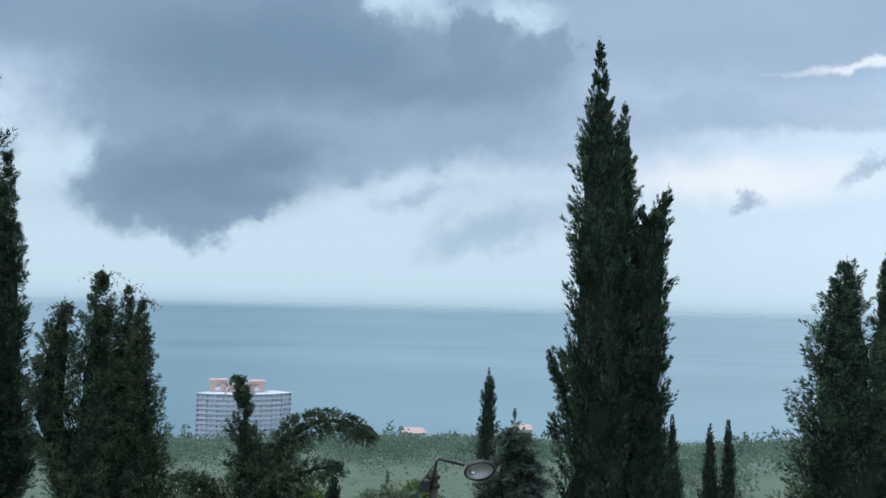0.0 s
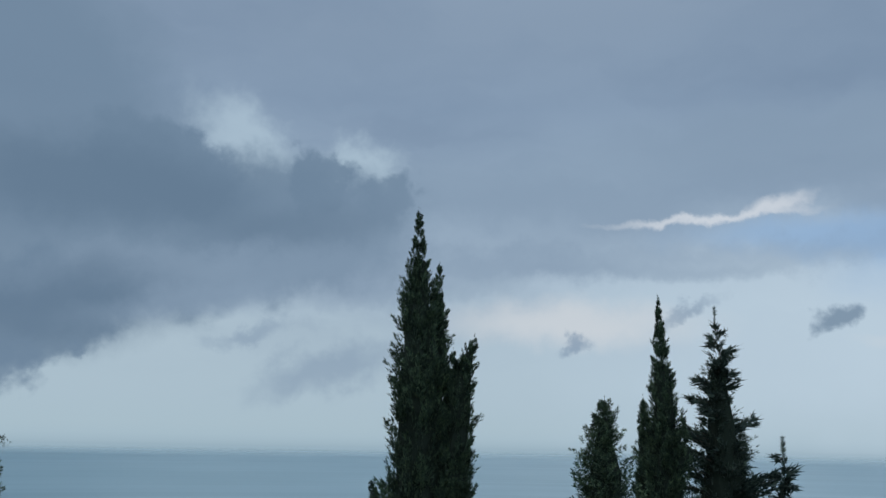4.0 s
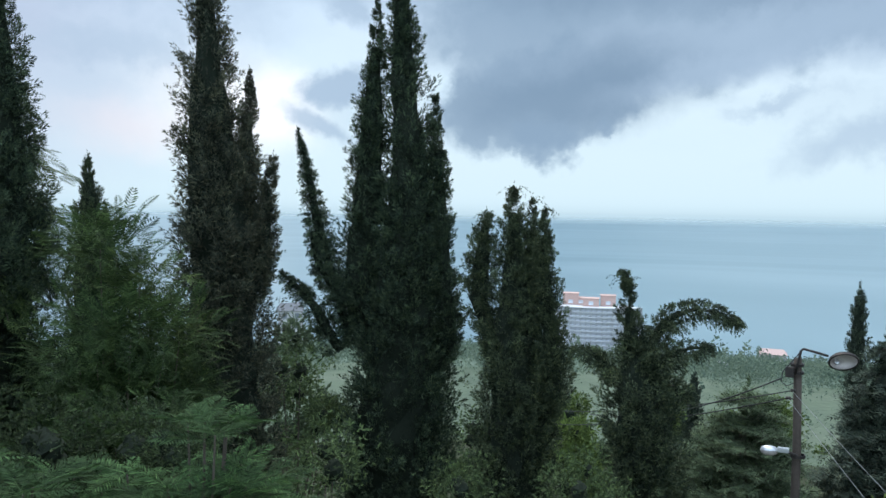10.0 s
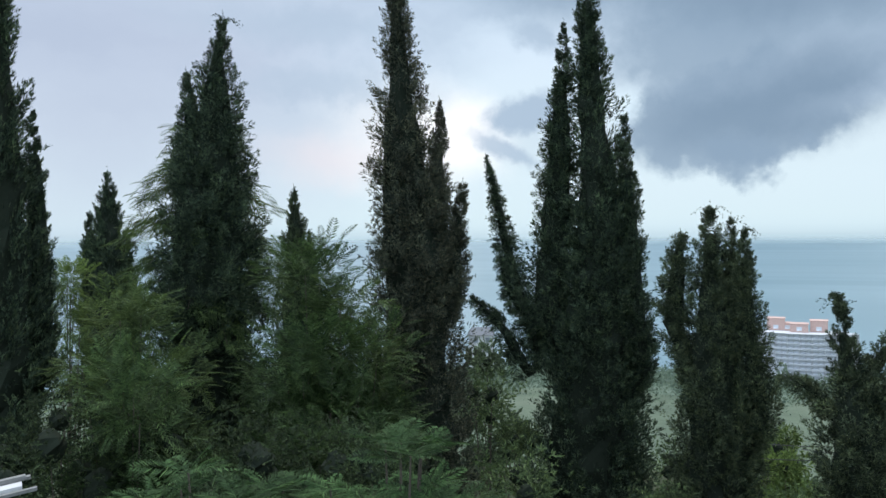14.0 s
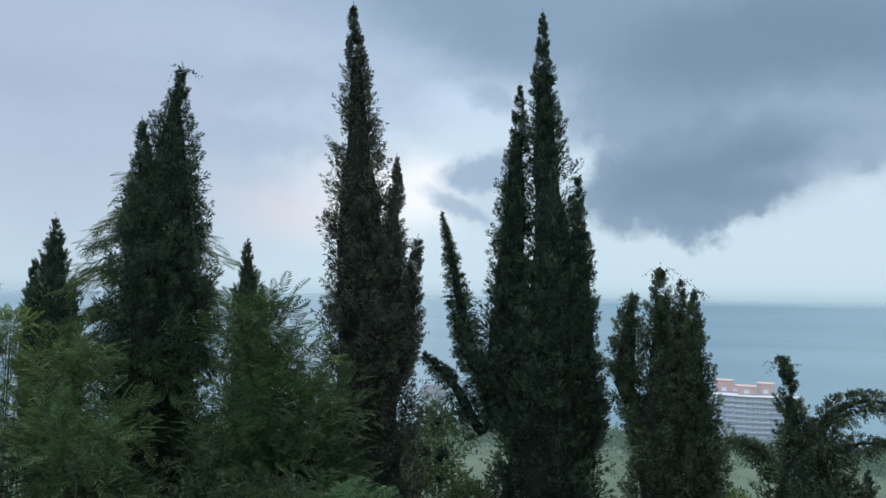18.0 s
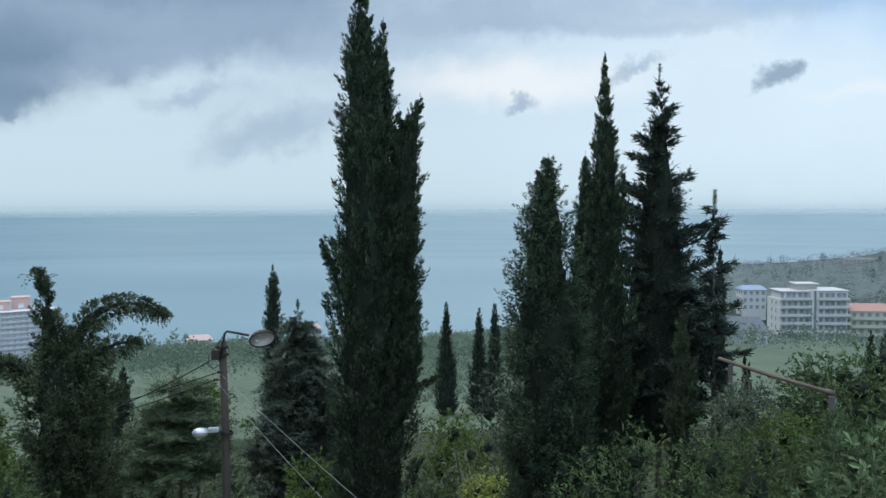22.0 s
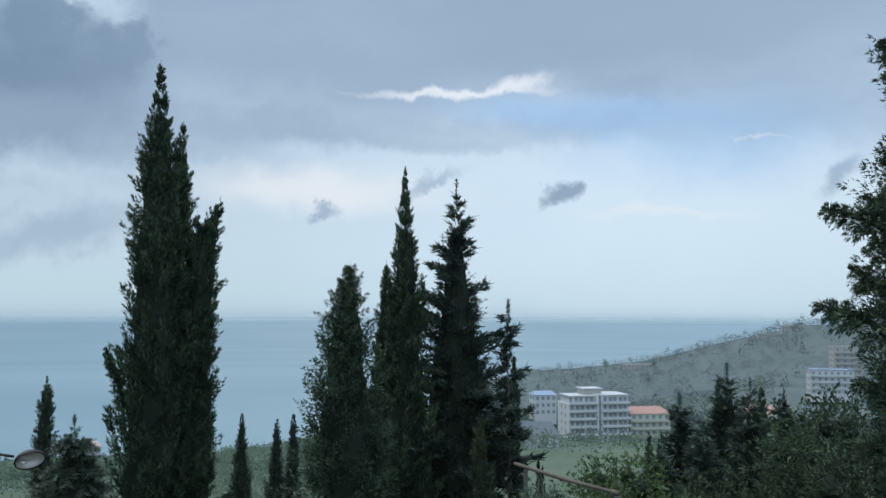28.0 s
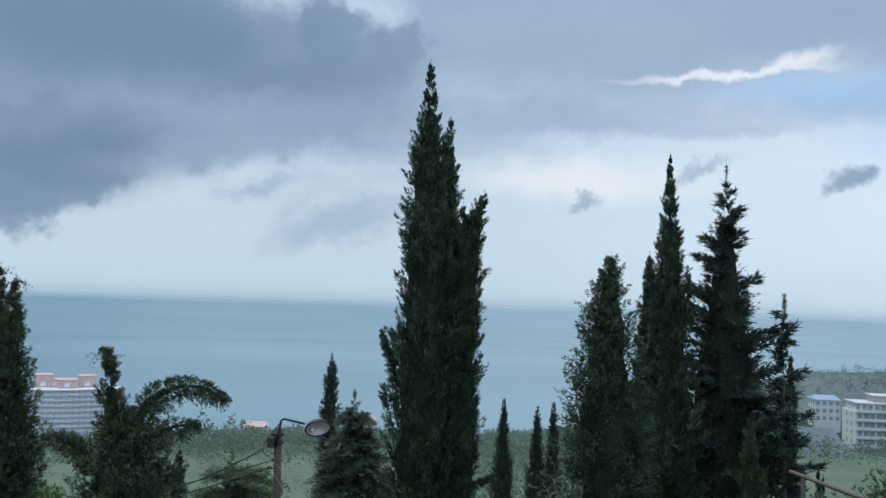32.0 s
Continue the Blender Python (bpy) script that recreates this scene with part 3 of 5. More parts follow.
def tufts(path, radii, dense, per, size, rng, lean=0.4, droop=0.0, long=4.4, plump=1.0):
    """Upswept tufts that clothe a body: each a tapering tongue of fine sprays, free at its tip, with hollows between them."""
    path, radii = np.asarray(path, float), np.asarray(radii, float)
    seg = np.linalg.norm(np.diff(path, axis=0), axis=1)
    mid = (radii[1:] + radii[:-1]) / 2
    full = size * long
    scale = lambda q: np.clip(0.14 + 0.86 * q / (full * 1.2), 0.17, 1.0)
    w = seg * 2 * np.pi * (mid * 0.85 + 0.02) / (0.30 * full * full * scale(mid) ** 1.35)
    count = max(8, int(w.sum() * dense))
    c, r, ax, outw, th = around(path, radii, count, w, rng)
    p = rng.uniform(0, 6.28, 4)
    f = 0.5 * np.sin(2 * th + c[:, 2] * 1.7 + p[0]) * np.sin(c[:, 2] * 2.6 + p[1]) + 0.5 * np.sin(5 * th - c[:, 2] * 2.3 + p[2]) * np.sin(c[:, 2] * 4.4 + p[3])
    keep = (f > -0.34) | (rng.random(count) < 0.35) | (r < full * 0.8)
    # the side turned away from the camera is out of view and made thinner
    away = outw[:, 0] * c[:, 0] + outw[:, 1] * c[:, 1]
    keep &= (away < 0.15 * np.hypot(c[:, 0], c[:, 1])) | (rng.random(count) < 0.25)
    c, r, ax, outw, f = c[keep], r[keep], ax[keep], outw[keep], f[keep]
    count = len(r)
    L = full * scale(r) * rng.uniform(0.6, 1.3, count)
    stray = rng.random(count) < 0.07
    L = np.where(stray, L * 1.45, L)
    fat = np.where(stray, 0.13, plump * rng.uniform(0.19, 0.29, count))
    reach = rng.uniform(0.55, 0.92, count) * (1 + 0.26 * f)
    grow = ax + outw * (lean * rng.uniform(0.4, 1.5, count) * np.clip(r / full * 1.6, 0.25, 1.0))[:, None] + rng.normal(size=(count, 3)) * 0.10
    grow /= np.linalg.norm(grow, axis=1)[:, None]
    base = c + outw * (np.maximum(0, reach * r - 0.14 * L))[:, None] - ax * (L * 0.45)[:, None]
    k = np.repeat(np.arange(count), per)
    s = rng.random(len(k)) ** 0.9
    bend = outw[k] * (0.22 * lean / 0.4 * s ** 2)[:, None] - np.array([0, 0, 1.0]) * (droop * s ** 2)[:, None]
    off = rng.normal(size=(len(k), 3))
    off /= np.linalg.norm(off, axis=1)[:, None]
    wide = np.sin(np.pi * np.clip(0.16 + 0.84 * s, 0, 1)) ** 0.75
    P = base[k] + (grow[k] * s[:, None] + bend) * L[k][:, None] + off * (L[k] * fat[k] * wide * rng.uniform(0.35, 1.0, len(k)))[:, None]
    D = grow[k] / plump ** 1.5 + bend * 2.0 + off * (0.5 * plump) + rng.normal(size=(len(k), 3)) * 0.15
    S = size / plump ** 0.6 * scale(r)[k] ** 0.5 * rng.uniform(0.65, 1.25, len(k)) * (1.1 - 0.35 * s)
    # random tone per tuft, painted lighter towards the tip as if lit
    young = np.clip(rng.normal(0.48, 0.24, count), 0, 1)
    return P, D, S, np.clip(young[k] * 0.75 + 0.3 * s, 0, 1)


def curls(tip, n, length, size, rng):
    """Thin leading shoots at a top, rising and then nodding over."""
    P, D, S = [], [], []
    for i in range(n):
        a = rng.random() * 6.283
        o = np.array([math.cos(a), math.sin(a), 0.0])
        L = length * rng.uniform(0.55, 1.1)
        up, drop = rng.uniform(0.5, 1.0), rng.uniform(0.5, 1.1)
        for s in np.linspace(0, 1, 9):
            for _ in range(2):
                P.append(tip + o * L * s * 0.9 + np.array([0, 0, L * (up * s - drop * s * s)]) - np.array([0, 0, 0.25 * L]) + rng.normal(size=3) * size * 0.12)
                D.append(o * 0.8 + np.array([0, 0, up - 2 * drop * s]) + rng.normal(size=3) * 0.45)
                S.append(size * (0.75 - 0.25 * s))
    return np.array(P), np.array(D), np.array(S)


def sprays(path, radii, count, size, rng):
    """Single sprays that fill a body out to its outline and draw its tip to a point."""
    seg = np.linalg.norm(np.diff(path, axis=0), axis=1)
    mid = (radii[1:] + radii[:-1]) / 2
    w = seg * (mid + 0.06) * (1 + 3.0 * np.clip(1 - mid / (4.0 * size), 0, 1))
    pick = rng.choice(len(seg), count, p=w / w.sum())
    t = rng.random(count)
    c = path[pick] + (path[pick + 1] - path[pick]) * t[:, None]
    r = radii[pick] + (radii[pick + 1] - radii[pick]) * t
    ax = (path[pick + 1] - path[pick]) / seg[pick][:, None]
    o = rng.normal(size=(count, 3))
    o -= ax * (o * ax).sum(axis=1)[:, None]
    o /= np.linalg.norm(o, axis=1)[:, None]
    keep = ((o[:, 0] * c[:, 0] + o[:, 1] * c[:, 1]) < 0.15 * np.hypot(c[:, 0], c[:, 1])) | (rng.random(count) < 0.3)
    c, r, ax, o = c[keep], r[keep], ax[keep], o[keep]
    count = len(r)
    P = c + o * (r * (0.92 - rng.random(count) * np.clip(1.0 - 0.10 * r / size, 0.35, 0.92)))[:, None]
    D = ax + o * (rng.uniform(0.1, 1.1, count) * np.clip(r / (2.5 * size), 0.35, 1.0))[:, None] + rng.normal(size=(count, 3)) * 0.12
    return P, D, size * np.clip(r / (3.0 * size), 0.5, 1.0) * rng.uniform(0.6, 1.25, count)


def spire_path(knots, d, shift=0.0, steps=14):
    """Axis and radii of an upright body from (bearing, half-width in degrees, rise), top first."""
    el = np.array([k[2] for k in knots], float)
    order = np.argsort(el)
    es = np.linspace(el.min(), el.max(), steps)
    azs = np.interp(es, el[order], np.array([k[0] for k in knots], float)[order])
    hw = np.interp(es, el[order], np.array([k[1] for k in knots], float)[order])
    path = [tuple(polar(a, e, d + shift)) for a, e in zip(azs, es)]
    return np.array(path), (d + shift) * np.tan(np.radians(hw))


def tree_base(az, d):
    p = polar(az, 0, d)
    p.z = ground_z(az, d)
    return p


def trunk_part(root, top, r0, r1, mat=BARK):
    """Tapered trunk from the root's place to top (world), with a slight bend and flare at the foot."""
    b = Vector(root.location)
    top = Vector(top)
    pts, rr = [], []
    for i in range(8):
        t = i / 7
        p = (top - b) * t + Vector((math.sin(t * 5) * r0 * 0.5, math.cos(t * 4) * r0 * 0.4 - r0 * 0.4, 0)) * (1 if i else 0)
        pts.append(p - Vector((0, 0, 0.25 if i == 0 else 0)))
        rr.append(r0 * (1 - t) + r1 * t + (0.45 * r0 if i == 0 else 0))
    return part("trunk", tube_bm(bmesh.new(), pts, rr, 9), mat, root, smooth=True)


def clad(path, rad, size, dense, rng, shapes, lean=0.40, droop=0.0, per=34, long=4.4, plump=1.0):
    """Tufts of sprays over a whole body, and finer sprays between them."""
    path, rad = np.asarray(path, float), np.asarray(rad, float)
    seg = np.linalg.norm(np.diff(path, axis=0), axis=1)
    area = (seg * (rad[1:] + rad[:-1] + 0.1) / 2).sum() * 2 * math.pi
    P, D, S, A = tufts(path, rad, 1.7 * dense, per, size, rng, lean, droop, long, plump)
    p, q, z = sprays(path, rad, max(60, int(area * dense * 0.9 / (size * size))), size, rng)
    # fill sprays get a dark tone, painting the shade between tufts
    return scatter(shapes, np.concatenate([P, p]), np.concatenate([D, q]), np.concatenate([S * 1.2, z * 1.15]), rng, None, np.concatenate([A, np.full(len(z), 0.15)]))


def cypress(az, d, spires, label, mat=CYPRESS, size=None, dense=1.0, arms=(), lean=0.34, squeeze=0.74, name="cypress_tree", shapes=None, curl=0.0, long=4.4, plump=1.0, arm_fat=0.66):
    """A columnar tree: one or more upright bodies and side arms, in tongues of fine sprays, on a trunk."""
    rng = np.random.default_rng(int(abs(az) * 31 + d * 7))
    size = size or max(0.09, 0.0066 * d)
    base = tree_base(az, d)
    root = thing(name, base, label, "tree")
    origin = np.array(base)
    tris, inner, wood = [], [], []
    top = None
    shapes = shapes or SHOOTS
    low = base.z + (0.8 if d < 40 else 0.1)
    sight = EYE + d * math.tan(radians(-21.5))
    for i, knots in enumerate(spires):
        shift = (0.0, 0.3, -0.3, 0.2, -0.2)[i % 5]
        if i:
            a, hw, e = knots[-1]
            knots = list(knots) + [(a + (az - a) * 0.45, hw * 0.75, e - 3.0), (a + (az - a) * 0.85, hw * 0.3, e - 6.5)]
        path, rad = spire_path(knots, d, shift, 26)
        rad = rad * 0.87
        keep = path[:, 2] > max(low, sight)
        path, rad = path[keep], rad[keep]
        if i == 0:
            top = path[int(len(path) * 0.6)]
            if path[0][2] > low + 0.3:
                foot = np.array([[path[0][0], path[0][1], low], path[0]])
                fr = np.array([rad[0] * 0.75, rad[0]])
                tris.append(clad(foot, fr, size * 2.2, 0.8, rng, shapes, lean))
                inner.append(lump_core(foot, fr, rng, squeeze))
        tris.append(clad(path, rad, size, dense, rng, shapes, lean, 0.0, int(46 * plump ** 0.8), long, plump))
        leader = np.array([path[-1] + np.array([0, 0, size * h]) for h in (-2.4, -1.6, -0.9, -0.2, 0.4, 0.9)])
        tris.append(scatter(shapes, leader, np.array([0, 0, 1.0]) + rng.normal(size=(6, 3)) * 0.16, np.linspace(1.2, 0.6, 6) * size, rng))
        if curl:
            p, q, z = curls(path[-1], 6, curl, size, rng)
            tris.append(scatter(shapes, p, q, z, rng))
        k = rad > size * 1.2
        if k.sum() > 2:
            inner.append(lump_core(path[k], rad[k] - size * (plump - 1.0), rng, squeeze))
    for pts in arms:
        path = np.array([tuple(polar(a, e, d + dd)) for a, e, dd, r in pts])
        rad = np.array([d * math.tan(radians(r)) for a, e, dd, r in pts]) * arm_fat
        path, rad = finer(path, rad)
        tris.append(clad(path, rad, size * 0.95, dense * 1.5, rng, shapes, 0.7, 0.55, 30, 3.4, 1.3))
        inner.append(lump_core(path, rad * 0.9, rng, 0.66, 8))
        wood.append((path, rad))
    part("crown", leaves_mesh("crown", np.concatenate(tris), mat, np.concatenate(inner) if inner else None, origin), mat, root)
    trunk_part(root, top, 0.17, 0.04)
    for path, rad in wood:
        pts = [Vector(p) - Vector(base) for p in path]
        part("branch", tube_bm(bmesh.new(), pts, [max(0.012, 0.05 * (1 - i / len(pts))) for i in range(len(pts))], 6), BARK, root)
    return root


def finer(path, rad, n=14):
    """A smooth line through a few points."""
    t = np.linspace(0, 1, len(path))
    s = np.linspace(0, 1, n)
    out = np.stack([np.interp(s, t, path[:, i]) for i in range(3)], axis=1)
    for _ in range(2):
        out[1:-1] = (out[:-2] + 2 * out[1:-1] + out[2:]) / 4
    return out, np.interp(s, t, rad)


def conifer(az, d, top_el, low_el, half, label, mat=CONIFER, size=0.16, branches=90, droop=0.15, name="conifer_tree", ragged=0.25, lift=0.25, power=0.8, per=26, shapes=None, body=0.62, hang=0.30, tiers=0, swell=0.85):
    """A tree with a straight stem and whorls of outreaching boughs clad in flat sprays. half: half-width in degrees at low_el."""
    rng = np.random.default_rng(int(abs(az) * 17 + d * 5))
    base = tree_base(az, d)
    root = thing(name, base, label, "tree")
    origin = np.array(base)
    top, low = np.array(polar(az, top_el, d)), np.array(polar(az, low_el, d))
    R = d * math.tan(radians(half))
    Ps, Ds, Ss = [], [], []
    H = top[2] - low[2]
    for i in range(branches):
        t = (i + rng.random()) / branches
        if tiers:
            t = (math.floor(t * tiers) + 0.35 + 0.3 * rng.random()) / tiers
        h = t ** power
        z = top[2] - H * h
        L = (R * h ** swell + 0.10) * rng.uniform(1 - ragged, 1 + ragged * 0.6)
        a = rng.random() * 2 * np.pi
        o = np.array([math.cos(a), math.sin(a), 0.0])
        start = np.array([top[0], top[1], z])
        s = np.linspace(0.12, 1, 9)
        line = start + o * (L * s)[:, None] + np.array([0, 0, 1.0]) * (L * (lift * s - droop * s * s))[:, None]
        part("bough", tube_bm(bmesh.new(), [Vector(p - origin) for p in line[::2]], [max(0.006, 0.03 * (1 - q)) for q in s[::2]], 4), BARK, root)
        n = max(6, int(per * L / max(R, 0.3)) + 4)
        q = rng.random(n) ** 0.75
        pos = start + o * (L * (0.1 + 0.9 * q))[:, None] + np.array([0, 0, 1.0]) * (L * (lift * q - droop * q * q))[:, None]
        side = np.cross(o, [0, 0, 1.0])
        sw = rng.uniform(-1, 1, n)
        pos = pos + side * (sw * L * 0.22 * (1 - q * 0.6))[:, None] + rng.normal(size=(n, 3)) * size * 0.25
        Ps.append(pos)
        Ds.append(o + side * (sw * 0.9)[:, None] + np.array([0, 0, hang]) + rng.normal(size=(n, 3)) * 0.3)
        Ss.append(size * rng.uniform(0.8, 1.7, n))
    P, D, S = np.concatenate(Ps), np.concatenate(Ds), np.concatenate(Ss)
    tris = [scatter(shapes or TWIGS, P, D, S * 1.4, rng, np.array([0, 0, 1.2]) if shapes is FERNS or tiers else None)]
    zs = np.linspace(low[2], top[2] - H * 0.12, 8)
    rr = R * ((top[2] - zs) / H) ** (swell + 0.05)
    if body:
        zb = np.linspace(low[2], top[2] - 0.1, 16)
        axis = np.stack([np.full(16, top[0]), np.full(16, top[1]), zb], axis=1)
        tris.append(clad(axis, R * body * ((top[2] - zb) / H) ** swell + 0.04, size * 0.8, 0.7, rng, shapes or TWIGS, 0.7, 0.1, 20, 3.6))
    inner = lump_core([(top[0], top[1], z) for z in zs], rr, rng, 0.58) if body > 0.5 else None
    tip = np.array([[top[0], top[1], top[2] - 0.1 + 0.12 * k] for k in range(3)])
    tris.append(scatter(LONGTWIGS, tip, np.tile([[0, 0, 1.0]], (3, 1)), np.full(3, size * 2), rng))
    part("crown", leaves_mesh("crown", np.concatenate(tris), mat, inner, origin), mat, root)
    trunk_part(root, (top[0], top[1], top[2] - H * 0.3), 0.11, 0.02)
    return root


def bush(az, d, top_el, wide, label, mat=SHRUB, size=0.14, n=2200, name="shrub", category="shrub", deep=None, lumps=12, shapes=None, outline=0.5, core=0.26):
    """A rounded, uneven mass of leafy twigs on several stems, its top at that rise; wide in metres."""
    rng = np.random.default_rng(int(abs(az) * 13 + d * 11 + wide * 3))
    base = tree_base(az, d)
    top = polar(az, top_el, d)
    root = thing(name, base, label, category)
    origin = np.array(base)
    H = max(0.6, top.z - base.z)
    deep = deep or wide * 0.8
    tris, inner = [], []
    fwd = Vector((math.sin(radians(az)), math.cos(radians(az)), 0))
    right = Vector((fwd.y, -fwd.x, 0))
    for i in range(lumps):
        u, w = rng.uniform(-1, 1), rng.uniform(-1, 1)
        r = min(wide, H) * rng.uniform(0.16, 0.30)
        roof = top.z - r * 0.9 - (abs(u) ** 1.5 * outline + rng.uniform(0, 0.3)) * min(H, wide) * 0.55
        z = roof - (rng.random() ** 1.2) * min(H, 4.0) * 0.75 if i > 1 else top.z - r * 0.8
        c = np.array(Vector((base.x, base.y, z)) + right * (u * (wide / 2 - r * 0.6) if i > 1 else u * wide * 0.15) + fwd * (w * deep * 0.45))
        k = max(20, int(n / lumps))
        v = rng.normal(size=(k, 3))
        v /= np.linalg.norm(v, axis=1)[:, None]
        v[:, 2] = v[:, 2] * 0.8 + 0.12
        lump = 1 + 0.25 * np.sin(v[:, 0] * 5 + i) * np.cos(v[:, 1] * 4 + v[:, 2] * 5)
        q = rng.uniform(0.40, 1.08, k) * lump
        P = c + v * (r * q)[:, None]
        D = v + rng.normal(size=(k, 3)) * 0.5 + np.array([0, 0, 0.25])
        # tone painted lighter outwards, like light on the outside of the mass
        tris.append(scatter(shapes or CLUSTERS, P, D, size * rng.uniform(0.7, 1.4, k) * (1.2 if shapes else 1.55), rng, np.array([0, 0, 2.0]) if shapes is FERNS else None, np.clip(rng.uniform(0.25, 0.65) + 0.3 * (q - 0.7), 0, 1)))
        if core:
            zs = np.linspace(-0.9, 0.9, 6)
            inner.append(lump_core([(c[0], c[1], c[2] + r * core * s) for s in zs], [r * core * math.sqrt(1 - s * s) for s in zs], rng, 1.0, 9))
        part("stem", tube_bm(bmesh.new(), [Vector((0, 0, -0.2)), Vector((c - origin) * np.array([0.35, 0.35, 0.55])), Vector(c - origin)], [0.03, 0.02, 0.008], 5), BARK, root)
    part("crown", leaves_mesh("crown", np.concatenate(tris), mat, np.concatenate(inner) if inner else None, origin), mat, root)
    return root


def acacia(az, d, top_el, wide, label, mat=ACACIA, frond=0.42, tips=34, shapes=None, deep=None, spread=0.9, fall=1.6):
    """A feathery tree: limbs whose ends carry rosettes of arching fronds, in a flat-topped, tiered crown."""
    rng = np.random.default_rng(int(abs(az) * 19 + d * 3))
    base = tree_base(az, d)
    top = polar(az, top_el, d)
    root = thing("acacia_tree", base, label, "tree")
    origin = np.array(base)
    fwd = np.array((math.sin(radians(az)), math.cos(radians(az)), 0.0))
    right = np.array((fwd[1], -fwd[0], 0.0))
    deep = deep or wide * 0.7
    P, D, S, tones, counts = [], [], [], [], []
    fork = Vector((0, 0, (top.z - base.z) * 0.62))
    for i in range(tips):
        u, w = rng.uniform(-1, 1), rng.uniform(-1, 1)
        drop = (abs(u) ** 1.7 * spread * wide * 0.35 + max(0.0, -w) * 0.25 * wide) + rng.random() ** 1.3 * fall
        c = np.array(top) + right * u * wide / 2 + fwd * w * deep / 2 - np.array([0, 0, 1.0]) * (drop if i else 0.05)
        m = int(rng.integers(6, 10))
        a = rng.random() * 6.283 + np.arange(m) * 6.283 / m + rng.uniform(-0.3, 0.3, m)
        out = np.stack([np.cos(a), np.sin(a), rng.uniform(0.15, 0.75, m)], axis=1)
        P.append(np.tile(c, (m, 1)) + out * 0.03)
        tones.append(rng.uniform(0.1, 0.9))
        counts.append(m)
        D.append(out)
        S.append(frond * rng.uniform(0.7, 1.25, m))
        e = Vector(c - origin)
        part("limb", tube_bm(bmesh.new(), [fork, fork.lerp(e, 0.55) + Vector((0, 0, -0.15)), e], [0.035, 0.02, 0.008], 5), BARK, root)
    P, D, S = np.concatenate(P), np.concatenate(D), np.concatenate(S)
    part("crown", leaves_mesh("crown", scatter(shapes or FERNS_FINE, P, D, S, rng, np.array([0, 0, 1.2]), np.repeat(np.array(tones), counts)), mat, None, origin), mat, root)
    trunk_part(root, Vector(origin) + fork, 0.10, 0.05)
    return root


# ---------------------------------------------------------------- land and water
def build_ground():
    azs = np.concatenate([np.arange(-180, -70, 10.0), np.arange(-70, 66, 2.0), np.arange(66, 181, 6.0)])
    azs[-1] = 180
    rs = np.concatenate([[0.0], np.geomspace(4, 2400, 70)])
    V, F = [], []
    for r in rs:
        for a in azs:
            p = polar(a, 0, r)
            z = ground_z(a, r) + noise.noise((p.x * 0.03, p.y * 0.03, 0)) * min(1.6, r * 0.02)
            V.append((p.x, p.y, max(z, SEA - 6)))
    n = len(azs)
    for i in range(len(rs) - 1):
        for k in range(n - 1):
            a, b = i * n + k, i * n + k + 1
            F += [(a, b, b + n), (a, b + n, a + n)]
    # beyond 226 m the ground takes the colours paled for haze
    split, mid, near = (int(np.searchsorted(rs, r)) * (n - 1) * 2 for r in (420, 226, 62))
    me = mesh_arrays("ground", V, F, [(NEAR_GROUND, near), (ground_material(), mid - near), (FOREST_FLOOR, split - mid), (SCRUB, len(F) - split)])
    me.polygons.foreach_set("use_smooth", np.ones(len(F), dtype=bool))
    return tagged(new("ground", me), "grassy hillside sloping down to the sea", "hillside", kind="structure")


def build_sea():
    rs = np.concatenate([[300.0], np.linspace(500, 4950, 40)])
    azs = np.radians(np.arange(0, 361, 4.0))
    V, F = [], []
    for r in rs:
        z = SEA + (97.5 * ((r - 1500) / 3450) ** 1.6 if r > 1500 else 0)
        V += [(r * math.sin(a), r * math.cos(a), z) for a in azs]
    n = len(azs)
    for i in range(len(rs) - 1):
        for k in range(n - 1):
            a, b = i * n + k, i * n + k + 1
            F += [(a, b, b + n), (a, b + n, a + n)]
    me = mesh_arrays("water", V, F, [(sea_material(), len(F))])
    me.polygons.foreach_set("use_smooth", np.ones(len(F), dtype=bool))
    return tagged(new("water", me), "calm grey-blue sea under a rainy sky", "sea", kind="structure")


build_ground()
build_sea()


